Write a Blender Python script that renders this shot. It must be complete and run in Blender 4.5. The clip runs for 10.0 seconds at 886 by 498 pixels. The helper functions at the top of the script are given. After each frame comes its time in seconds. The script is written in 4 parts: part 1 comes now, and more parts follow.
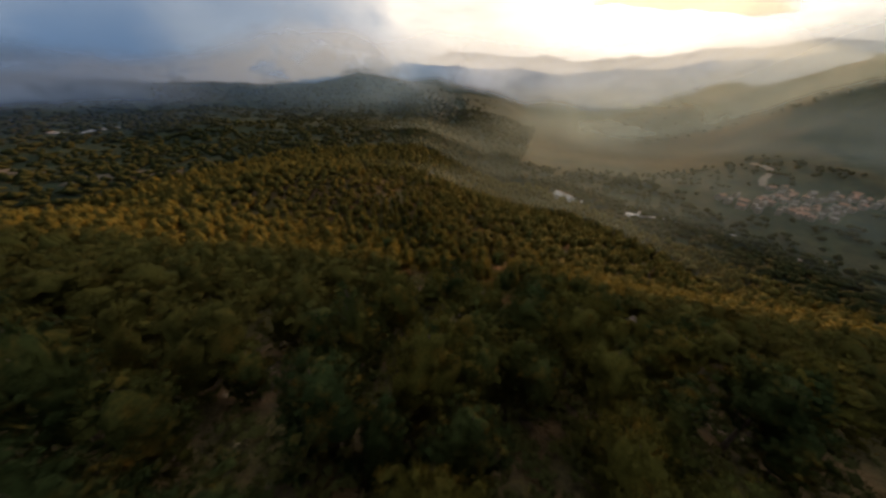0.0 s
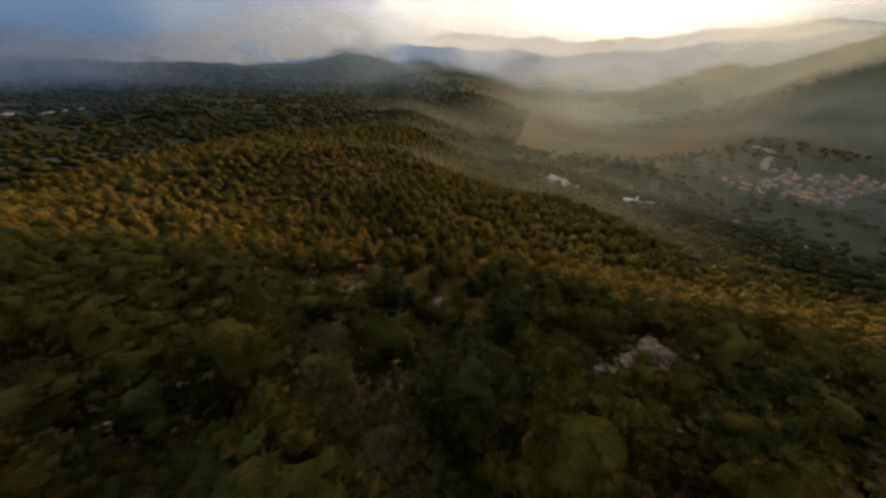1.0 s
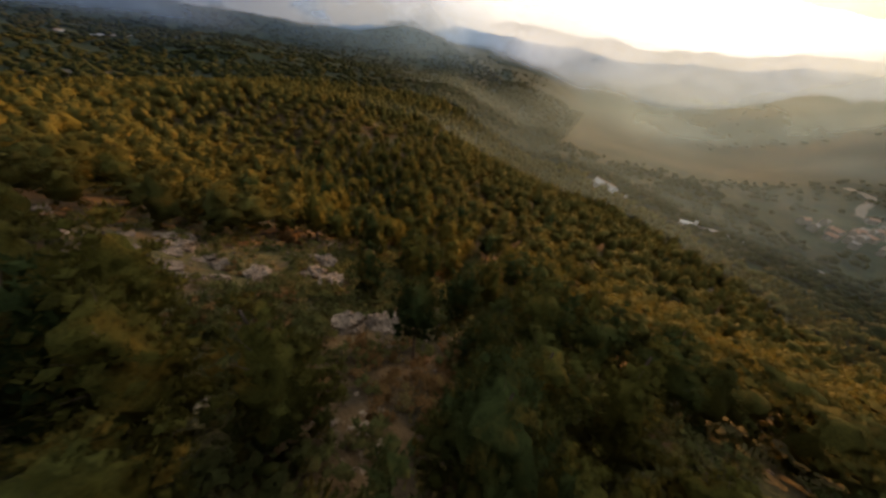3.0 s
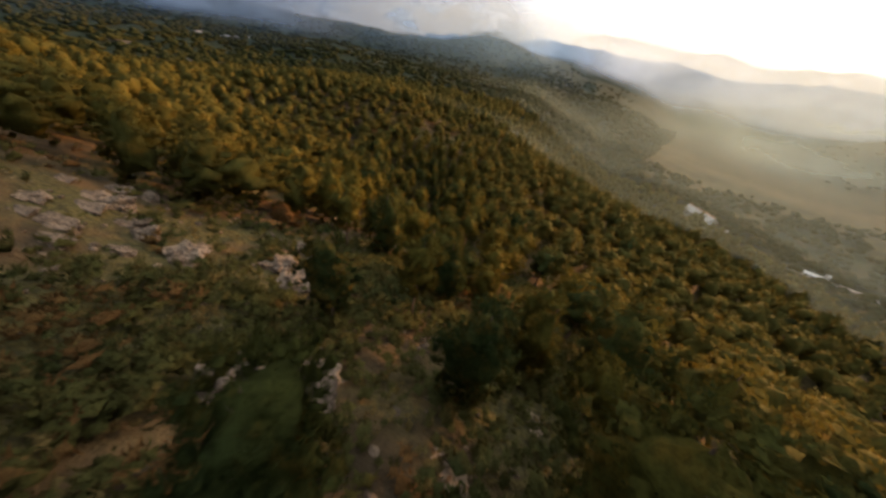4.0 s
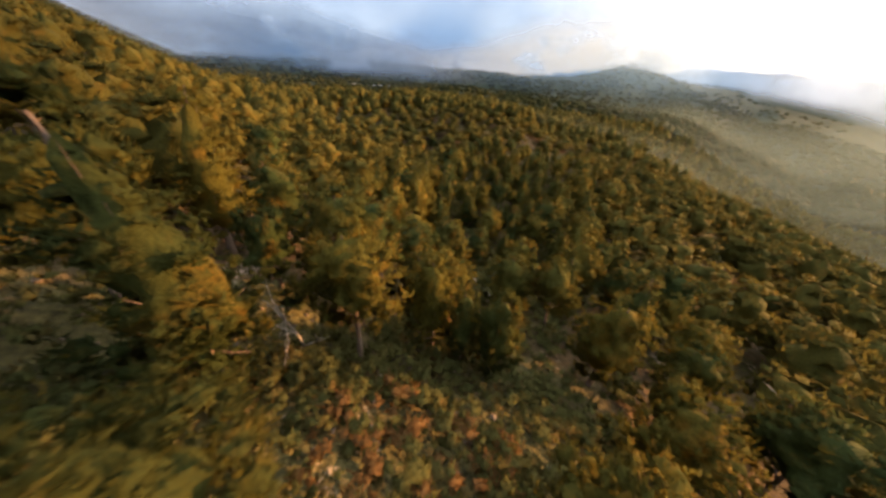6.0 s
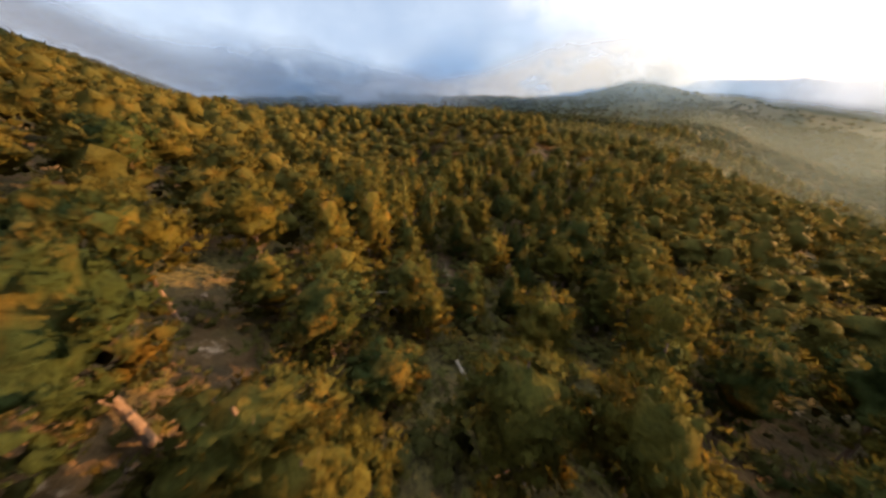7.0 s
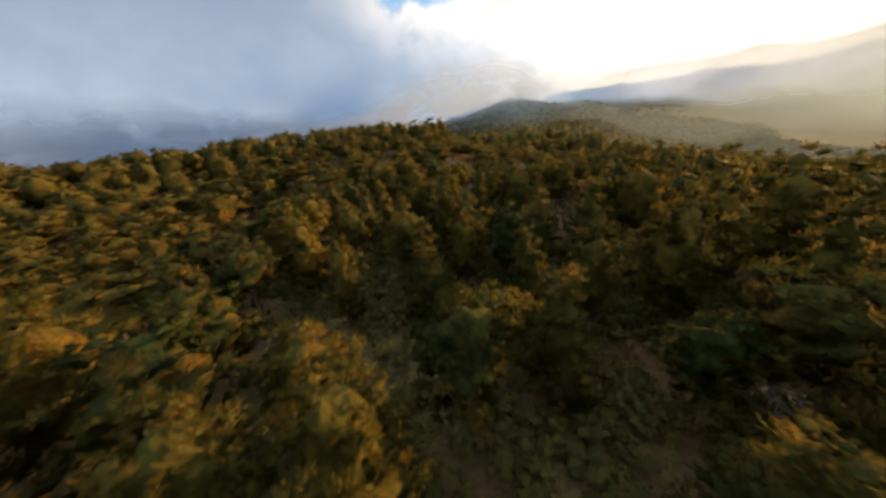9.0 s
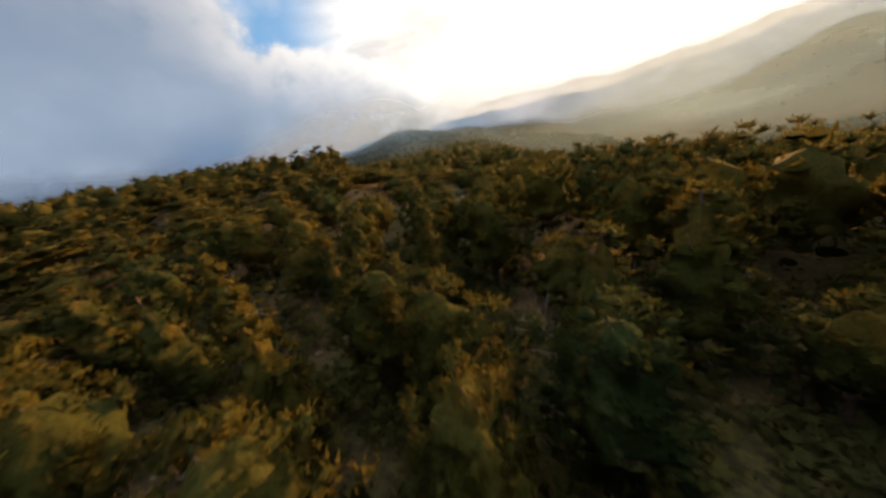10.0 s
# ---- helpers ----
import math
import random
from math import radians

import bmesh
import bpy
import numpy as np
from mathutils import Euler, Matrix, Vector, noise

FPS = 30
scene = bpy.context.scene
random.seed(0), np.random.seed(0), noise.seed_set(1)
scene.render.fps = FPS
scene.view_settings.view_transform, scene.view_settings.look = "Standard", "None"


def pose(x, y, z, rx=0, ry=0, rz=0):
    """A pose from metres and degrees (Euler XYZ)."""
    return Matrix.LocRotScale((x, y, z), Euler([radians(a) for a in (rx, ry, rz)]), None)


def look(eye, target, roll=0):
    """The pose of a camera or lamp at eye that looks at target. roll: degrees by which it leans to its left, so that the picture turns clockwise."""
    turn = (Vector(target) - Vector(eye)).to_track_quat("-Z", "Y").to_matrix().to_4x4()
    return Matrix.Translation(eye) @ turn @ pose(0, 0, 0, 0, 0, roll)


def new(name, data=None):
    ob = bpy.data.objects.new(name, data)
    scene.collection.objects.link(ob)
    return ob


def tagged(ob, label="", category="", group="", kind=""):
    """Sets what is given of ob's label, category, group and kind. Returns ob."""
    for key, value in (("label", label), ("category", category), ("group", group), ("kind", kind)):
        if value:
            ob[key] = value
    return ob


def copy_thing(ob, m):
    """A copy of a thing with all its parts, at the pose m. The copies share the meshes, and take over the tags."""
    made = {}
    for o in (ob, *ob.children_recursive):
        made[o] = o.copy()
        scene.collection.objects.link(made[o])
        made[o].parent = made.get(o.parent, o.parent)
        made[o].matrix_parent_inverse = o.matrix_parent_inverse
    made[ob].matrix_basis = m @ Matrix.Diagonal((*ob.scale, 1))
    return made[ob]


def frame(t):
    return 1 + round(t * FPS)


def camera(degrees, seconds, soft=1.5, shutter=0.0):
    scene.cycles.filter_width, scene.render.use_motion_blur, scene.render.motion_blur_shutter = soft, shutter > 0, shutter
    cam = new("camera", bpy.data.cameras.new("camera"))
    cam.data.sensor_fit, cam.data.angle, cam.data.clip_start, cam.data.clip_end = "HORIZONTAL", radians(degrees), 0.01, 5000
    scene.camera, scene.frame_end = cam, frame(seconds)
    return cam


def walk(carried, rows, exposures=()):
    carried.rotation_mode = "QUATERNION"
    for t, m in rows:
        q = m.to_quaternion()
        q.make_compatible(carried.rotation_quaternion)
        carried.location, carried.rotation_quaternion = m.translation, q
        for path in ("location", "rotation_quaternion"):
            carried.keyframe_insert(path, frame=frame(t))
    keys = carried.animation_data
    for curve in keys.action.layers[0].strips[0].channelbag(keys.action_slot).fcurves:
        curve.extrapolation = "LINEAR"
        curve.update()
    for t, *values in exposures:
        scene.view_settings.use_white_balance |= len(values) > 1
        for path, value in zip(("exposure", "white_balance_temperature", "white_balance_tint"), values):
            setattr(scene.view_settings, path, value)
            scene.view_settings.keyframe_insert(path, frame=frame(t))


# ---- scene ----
# ---------- camera and its flight ----------
cam = camera(114.0, 10.0, soft=2.8, shutter=0.14)
PATH = [
    (0.0, (0.018, 0.233, 58.437), (0.05, 1.961, 57.429), 1.3),
    (0.5, (3.7, 6.942, 55.628), (3.71, 8.643, 54.577), 0.7),
    (1.0, (6.952, 12.972, 52.054), (7.014, 14.654, 50.974), 1.4),
    (1.5, (9.799, 18.82, 48.103), (9.922, 20.483, 46.999), 3.1),
    (2.0, (11.872, 24.343, 44.346), (11.995, 25.995, 43.225), 5.4),
    (2.5, (13.233, 29.222, 40.775), (13.279, 30.871, 39.644), 7.5),
    (4.0, (15.619, 44.254, 30.88), (15.176, 45.832, 29.734), 10.5),
    (4.5, (15.819, 50.428, 27.795), (15.183, 51.945, 26.658), 9.7),
    (5.0, (15.159, 56.841, 24.724), (14.344, 58.281, 23.601), 8.2),
    (6.5, (9.018, 76.839, 15.285), (7.812, 78.109, 14.319), 3.1),
    (7.0, (5.401, 83.56, 12.703), (4.158, 84.844, 11.805), 0.8),
    (7.5, (1.41, 90.435, 10.603), (0.171, 91.765, 9.77), -1.3),
    (8.0, (-3.222, 97.414, 8.959), (-4.41, 98.821, 8.18), -3.9),
    (8.5, (-7.71, 104.194, 7.488), (-8.783, 105.705, 6.736), -6.1),
    (9.0, (-11.92, 110.995, 6.338), (-12.81, 112.625, 5.595), -8.1),
    (9.5, (-15.608, 117.981, 5.386), (-16.261, 119.735, 4.681), -10.2),
    (10.0, (-18.851, 125.168, 4.824), (-19.198, 127.02, 4.154), -13.8),
]
EXPOSURE = [(0.0, 0.70), (2.5, 0.94), (4.0, 1.34), (5.0, 1.72), (6.5, 2.0), (8.0, 1.58), (9.0, 1.40), (10.0, 1.16)]
walk(cam, [(t, look(eye, target, roll)) for t, eye, target, roll in PATH], EXPOSURE)

# ---------- sky and sun ----------
SUN_AZ, SUN_EL = radians(33.0), radians(10.0)
SUN_DIR = Vector((math.sin(SUN_AZ) * math.cos(SUN_EL), math.cos(SUN_AZ) * math.cos(SUN_EL), math.sin(SUN_EL)))


class Nodes:
    """Short hand for node trees."""

    def __init__(self, tree):
        self.tree = tree
        tree.nodes.clear()

    def add(self, kind, **inputs):
        node = self.tree.nodes.new(kind)
        for key, value in inputs.items():
            self.put(node, key, value)
        return node

    def put(self, node, key, value):
        slot = node.inputs[int(key[1:])] if key[0] == "i" and key[1:].isdigit() else node.inputs[key.replace("_", " ")]
        if isinstance(value, bpy.types.NodeSocket):
            self.tree.links.new(value, slot)
        else:
            slot.default_value = value

    def math(self, op, a, b=0.0, c=0.0, clamp=False):
        node = self.add("ShaderNodeMath", i0=a, i1=b, i2=c)
        node.operation, node.use_clamp = op, clamp
        return node.outputs[0]

    def vec(self, op, a, b=(0, 0, 0)):
        node = self.add("ShaderNodeVectorMath", i0=a, i1=b)
        node.operation = op
        return node.outputs["Value"] if op in ("DOT_PRODUCT", "LENGTH") else node.outputs[0]

    def ramp(self, value, lo, hi, a=0.0, b=1.0):
        node = self.add("ShaderNodeMapRange", i0=value, i1=lo, i2=hi, i3=a, i4=b)
        node.interpolation_type = "SMOOTHSTEP"
        return node.outputs[0]

    def mix(self, fac, a, b):
        node = self.add("ShaderNodeMix")
        node.data_type = "RGBA"
        self.put(node, "i0", fac), self.put(node, "i6", a), self.put(node, "i7", b)
        return node.outputs[2]

    def noise(self, vector, scale, detail=4.0, rough=0.55, warp=0.0):
        node = self.add("ShaderNodeTexNoise", Vector=vector, Scale=scale, Detail=detail, Roughness=rough, Distortion=warp)
        return node.outputs[0]

    def scaled(self, vector, scale):
        return self.add("ShaderNodeMapping", i0=vector, i3=scale).outputs[0]


def rgb(r, g, b):
    return (r, g, b, 1.0)


world = bpy.data.worlds.new("sky")
scene.world = world
world.use_nodes = True
n = Nodes(world.node_tree)
way = n.add("ShaderNodeTexCoord").outputs["Generated"]
sky = n.add("ShaderNodeTexSky")
sky.sky_type, sky.sun_disc, sky.sun_elevation, sky.sun_rotation = "NISHITA", False, SUN_EL, SUN_AZ
sky.air_density, sky.dust_density, sky.altitude = 1.0, 1.5, 700.0
near_sun = n.vec("DOT_PRODUCT", way, tuple(SUN_DIR))
axes = n.add("ShaderNodeSeparateXYZ", i0=way)
side, ahead, up = axes.outputs
# cloud: a heavy grey bank away from the sun with a billowing edge, thin broken cloud above it
degrees_el = n.math("MULTIPLY", n.math("ARCSINE", up), 57.29578)
degrees_az = n.math("MULTIPLY", n.math("ARCTAN2", side, ahead), 57.29578)
billow = n.noise(n.scaled(way, (1.0, 1.0, 1.6)), 2.6, 6.0, 0.50, 0.0)
puffs = n.noise(n.scaled(way, (1.0, 1.0, 1.25)), 8.0, 7.0, 0.56, 0.25)
streak = n.noise(n.scaled(way, (1.0, 1.0, 4.5)), 3.4, 7.0, 0.6, 0.1)
facing = n.ramp(near_sun, 0.35, 0.97)
ragged = n.math("ADD", n.math("MULTIPLY", n.math("SUBTRACT", billow, 0.5), 22.0), n.math("MULTIPLY", n.math("SUBTRACT", puffs, 0.5), 17.0))
below_edge = n.math("ADD", n.math("SUBTRACT", n.math("SUBTRACT", 5.6, n.math("MULTIPLY", degrees_az, 0.58)), degrees_el), ragged)
bank_cover = n.ramp(below_edge, -1.6, 3.0)
bank_light = n.math("MULTIPLY", n.ramp(below_edge, 15.0, -1.0), n.ramp(degrees_az, -62.0, -6.0, 0.25, 1.0))
body_tone = n.mix(n.ramp(n.math("ADD", n.math("MULTIPLY", billow, 0.6), n.math("MULTIPLY", puffs, 0.4)), 0.30, 0.72), rgb(0.205, 0.260, 0.345), rgb(0.310, 0.360, 0.430))
body_tone = n.mix(n.ramp(degrees_el, 0.3, 4.0), rgb(0.150, 0.210, 0.300), body_tone)
# a deeper blue rift in the bank
rift = n.math("MULTIPLY", n.ramp(n.math("ABSOLUTE", n.math("ADD", n.math("ADD", degrees_az, 44.0), n.math("MULTIPLY", n.math("SUBTRACT", billow, 0.5), 30.0))), 10.0, 1.0), n.ramp(degrees_el, 13.0, 3.0))
body_tone = n.mix(n.math("MULTIPLY", rift, 0.75), body_tone, rgb(0.085, 0.165, 0.300))
body_tone = n.mix(n.ramp(degrees_el, 4.0, 30.0), body_tone, rgb(0.150, 0.192, 0.262))
bank_tone = n.mix(n.math("MULTIPLY", bank_light, n.ramp(puffs, 0.34, 0.60, 0.55, 1.0)), body_tone, rgb(0.86, 0.79, 0.72))
cover = n.ramp(n.math("ADD", n.math("MULTIPLY", billow, 0.7), n.math("MULTIPLY", puffs, 0.3)), 0.36, 0.60)
cover = n.math("MAXIMUM", cover, n.ramp(near_sun, 0.50, 0.66))
cloud = n.mix(n.ramp(streak, 0.30, 0.66), n.mix(facing, rgb(0.27, 0.34, 0.44), rgb(0.74, 0.64, 0.54)), n.mix(facing, rgb(0.40, 0.46, 0.55), rgb(1.20, 1.06, 0.88)))
blue = n.vec("ADD", n.vec("MULTIPLY", sky.outputs[0], (0.06, 0.06, 0.06)), (0.07, 0.17, 0.31))
veil = n.mix(bank_cover, n.mix(cover, blue, cloud), bank_tone)
# unseen sky overhead, brightened as added fill to lift the shadows
veil = n.mix(n.ramp(degrees_el, 32.0, 65.0), veil, rgb(0.80, 0.83, 0.86))
glow = n.math("POWER", n.math("MAXIMUM", near_sun, 0.0), 18.0)
halo = n.add("ShaderNodeVectorMath", i0=n.mix(1.0, rgb(0, 0, 0), rgb(1.40, 1.24, 1.02)))
halo.operation = "SCALE"
n.put(halo, "Scale", n.math("MULTIPLY", n.math("MULTIPLY", glow, n.math("SUBTRACT", 1.0, bank_cover)), n.ramp(streak, 0.36, 0.60, 1.0, 0.30)))
total = n.vec("ADD", veil, halo.outputs[0])
n.tree.links.new(n.add("ShaderNodeBackground", Color=total, Strength=0.71).outputs[0], n.add("ShaderNodeOutputWorld").inputs[0])

sun = new("sun", bpy.data.lights.new("sun", "SUN"))
sun.data.energy, sun.data.angle, sun.data.color = 4.7, radians(0.6), (1.0, 0.51, 0.19)
sun.matrix_world = look(SUN_DIR * 100, (0, 0, 0))
# ---------- materials ----------
def material(name):
    mat = bpy.data.materials.new(name)
    mat.use_nodes = True
    return mat, Nodes(mat.node_tree)


def finish(n, shader):
    n.tree.links.new(shader, n.add("ShaderNodeOutputMaterial").inputs[0])


def foliage(name, dark, mid, warm, through_light=0.3):
    """Needles or small leaves: colour drifts from tree to tree and from tuft to tuft, with gap shade painted in; light
    shows through.
    """
    mat, n = material(name)
    place = n.add("ShaderNodeNewGeometry")
    tree_tone = n.noise(place.outputs["Position"], 0.16, 1.0)
    tuft_tone = n.add("ShaderNodeObjectInfo").outputs["Random"]
    fine = place.outputs["Random Per Island"]
    a = n.mix(n.ramp(n.math("ADD", n.math("MULTIPLY", tree_tone, 0.65), n.math("MULTIPLY", tuft_tone, 0.42)), 0.30, 0.74), dark, mid)
    b = n.mix(n.ramp(n.math("ADD", n.math("MULTIPLY", fine, 0.12), n.math("MULTIPLY", n.noise(place.outputs["Position"], 0.7, 4.0), 0.9)), 0.50, 0.86), a, warm)
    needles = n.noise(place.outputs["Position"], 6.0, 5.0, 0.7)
    # near-black flecks paint the shade of the gaps between needles into the colour
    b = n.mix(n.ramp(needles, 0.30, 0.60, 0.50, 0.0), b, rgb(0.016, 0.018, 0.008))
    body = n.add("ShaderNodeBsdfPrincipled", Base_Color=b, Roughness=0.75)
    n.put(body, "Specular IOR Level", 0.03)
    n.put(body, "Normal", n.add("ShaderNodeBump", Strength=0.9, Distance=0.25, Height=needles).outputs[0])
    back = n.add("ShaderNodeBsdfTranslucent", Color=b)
    finish(n, n.add("ShaderNodeMixShader", i0=through_light, i1=body.outputs[0], i2=back.outputs[0]).outputs[0])
    return mat


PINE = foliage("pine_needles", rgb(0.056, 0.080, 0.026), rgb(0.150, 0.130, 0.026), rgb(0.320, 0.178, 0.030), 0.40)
# both distant foliages are dimmed: cloud shade is put into their colours
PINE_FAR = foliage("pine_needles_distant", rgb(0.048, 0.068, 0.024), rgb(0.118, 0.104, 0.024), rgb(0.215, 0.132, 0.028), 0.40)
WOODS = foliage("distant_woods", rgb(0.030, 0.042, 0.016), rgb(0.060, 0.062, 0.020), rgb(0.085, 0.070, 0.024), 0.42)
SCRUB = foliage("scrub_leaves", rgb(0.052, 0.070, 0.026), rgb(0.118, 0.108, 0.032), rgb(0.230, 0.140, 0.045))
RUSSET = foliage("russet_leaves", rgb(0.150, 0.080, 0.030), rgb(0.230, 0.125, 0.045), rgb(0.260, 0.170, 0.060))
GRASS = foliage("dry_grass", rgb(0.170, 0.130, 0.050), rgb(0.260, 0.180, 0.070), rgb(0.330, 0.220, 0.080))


def rough_solid(name, dark, light, scale, bump, rough=0.9, stretch=(1, 1, 1), fine=6.0):
    mat, n = material(name)
    where = n.scaled(n.add("ShaderNodeTexCoord").outputs["Object"], stretch)
    big, small = n.noise(where, scale, 5.0), n.noise(where, scale * fine, 4.0)
    tone = n.ramp(n.math("ADD", n.math("MULTIPLY", big, 0.7), n.math("MULTIPLY", small, 0.4)), 0.36, 0.72)
    body = n.add("ShaderNodeBsdfPrincipled", Base_Color=n.mix(tone, dark, light), Roughness=rough)
    n.put(body, "Specular IOR Level", 0.2)
    n.put(body, "Normal", n.add("ShaderNodeBump", Strength=bump, Distance=0.3, Height=small).outputs[0])
    finish(n, body.outputs[0])
    return mat


BARK = rough_solid("pine_bark", rgb(0.10, 0.070, 0.050), rgb(0.24, 0.165, 0.120), 2.0, 0.7, stretch=(1, 1, 0.25))
DEAD = rough_solid("bleached_wood", rgb(0.17, 0.14, 0.11), rgb(0.33, 0.28, 0.22), 2.0, 0.5, stretch=(1, 1, 0.2))
STONE = rough_solid("limestone", rgb(0.055, 0.040, 0.029), rgb(0.275, 0.20, 0.138), 1.1, 1.0)
RENDER = rough_solid("weathered_render", rgb(0.20, 0.16, 0.125), rgb(0.36, 0.295, 0.235), 0.5, 0.2)
TILES = rough_solid("terracotta_tiles", rgb(0.20, 0.10, 0.065), rgb(0.33, 0.18, 0.115), 0.9, 0.4)
GREY_TILES = rough_solid("weathered_tiles", rgb(0.16, 0.125, 0.105), rgb(0.29, 0.23, 0.19), 0.9, 0.4)
SHEET = rough_solid("pale_grey_sheet_metal", rgb(0.30, 0.27, 0.23), rgb(0.44, 0.40, 0.35), 0.4, 0.15, 0.6)
WHITE = rough_solid("white_paint", rgb(0.50, 0.46, 0.41), rgb(0.70, 0.66, 0.60), 0.7, 0.1, 0.6)
GAP = rough_solid("dark_window_opening", rgb(0.03, 0.03, 0.035), rgb(0.06, 0.06, 0.06), 1.0, 0.0, 0.4)
TRACK = rough_solid("stony_track", rgb(0.10, 0.080, 0.060), rgb(0.24, 0.195, 0.15), 1.6, 0.6)
FIELD = rough_solid("bare_field_soil", rgb(0.050, 0.040, 0.026), rgb(0.088, 0.070, 0.045), 0.04, 0.3)
ASPHALT = rough_solid("pale_road", rgb(0.20, 0.19, 0.18), rgb(0.32, 0.30, 0.28), 0.2, 0.1)

# forest floor: leaf litter and dry grass, green undergrowth, pale stones; far off a wooded mottle with canopy shade
# painted in
mat, n = material("hillside_ground")
geo = n.add("ShaderNodeNewGeometry")
pos = geo.outputs["Position"]
patch, mid_tone, grain = n.noise(pos, 0.07, 4.0), n.noise(pos, 0.45, 5.0), n.noise(pos, 3.0, 4.0)
litter = n.mix(n.ramp(mid_tone, 0.35, 0.65), rgb(0.044, 0.032, 0.018), rgb(0.108, 0.066, 0.030))
green = n.mix(n.ramp(grain, 0.35, 0.65), rgb(0.040, 0.036, 0.016), rgb(0.095, 0.078, 0.028))
floor_tone = n.mix(n.ramp(patch, 0.44, 0.58), litter, green)
stones = n.ramp(n.math("ADD", n.math("MULTIPLY", n.noise(pos, 0.22, 5.0), 0.8), n.math("MULTIPLY", grain, 0.25)), 0.64, 0.70)
floor_tone = n.mix(stones, floor_tone, n.mix(grain, rgb(0.14, 0.105, 0.075), rgb(0.36, 0.27, 0.19)))
away = n.ramp(n.vec("LENGTH", n.vec("SUBTRACT", pos, (0, 110, 0))), 115.0, 210.0)
wood = n.mix(n.ramp(n.noise(pos, 0.045, 8.0, 0.7), 0.40, 0.62), rgb(0.012, 0.020, 0.011), rgb(0.030, 0.038, 0.018))
body = n.add("ShaderNodeBsdfPrincipled", Base_Color=n.mix(away, floor_tone, wood), Roughness=0.95)
n.put(body, "Specular IOR Level", 0.1)
n.put(body, "Normal", n.add("ShaderNodeBump", Strength=0.9, Distance=0.6, Height=n.math("ADD", mid_tone, n.math("MULTIPLY", grain, 0.4))).outputs[0])
finish(n, body.outputs[0])
GROUND = mat


def mist_material(name, density, low, top, grain_size, contrast=0.5, tone=(0.9, 0.9, 0.92), fade=0.35):
    """Thin water mist: lets most of the view through and scatters the sun and sky that fall on it."""
    mat, n = material(name)
    lift = n.add("ShaderNodeAttribute")
    lift.attribute_name = "lift"
    pos = n.scaled(n.add("ShaderNodeTexCoord").outputs["Object"], (1, 1, 2.2))
    puff = n.noise(pos, 1.0 / grain_size, 6.0, 0.55, 0.3)
    height = n.math("ADD", lift.outputs["Fac"], n.math("MULTIPLY", n.math("SUBTRACT", puff, 0.5), top * 0.9))
    amount = n.math("MULTIPLY", n.ramp(lift.outputs["Fac"], 0.0, low), n.ramp(height, top * fade, top, 1.0, 0.0))
    edge = n.add("ShaderNodeAttribute")
    edge.attribute_name = "edge"
    amount = n.math("MULTIPLY", amount, edge.outputs["Fac"])
    amount = n.math("MULTIPLY", amount, n.ramp(puff, 0.5 - contrast, 0.5 + contrast * 0.6, 0.25, 1.0))
    amount = n.math("MULTIPLY", amount, density, clamp=True)
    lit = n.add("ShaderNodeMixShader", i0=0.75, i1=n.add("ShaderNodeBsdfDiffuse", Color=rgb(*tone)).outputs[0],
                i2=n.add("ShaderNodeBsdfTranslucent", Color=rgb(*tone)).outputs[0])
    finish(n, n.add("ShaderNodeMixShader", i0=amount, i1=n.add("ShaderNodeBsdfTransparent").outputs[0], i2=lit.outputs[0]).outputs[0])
    return mat
# ---------- the lie of the land ----------
def lattice(ix, iy, seed):
    v = np.sin(ix * 127.1 + iy * 311.7 + seed * 74.7) * 43758.5453
    return v - np.floor(v)


def bumps(x, y, size, seed, octaves=3):
    """Smooth value noise in -1..1, of that size in metres."""
    out, amp, total = np.zeros_like(x), 1.0, 0.0
    for k in range(octaves):
        u, v = x / size, y / size
        iu, iv = np.floor(u), np.floor(v)
        fu, fv = u - iu, v - iv
        fu, fv = fu * fu * (3 - 2 * fu), fv * fv * (3 - 2 * fv)
        s = seed + 17 * k
        low = lattice(iu, iv, s) * (1 - fu) + lattice(iu + 1, iv, s) * fu
        high = lattice(iu, iv + 1, s) * (1 - fu) + lattice(iu + 1, iv + 1, s) * fu
        out += amp * (2 * (low * (1 - fv) + high * fv) - 1)
        total += amp
        amp, size = amp * 0.5, size * 0.47
    return out / total


def soft(v, k):
    return k * np.logaddexp(0.0, v / k)


def step(v, lo, hi):
    w = np.clip((v - lo) / (hi - lo), 0, 1)
    return w * w * (3 - 2 * w)


def bell(v, middle, width):
    return np.exp(-(((v - middle) / width) ** 2))


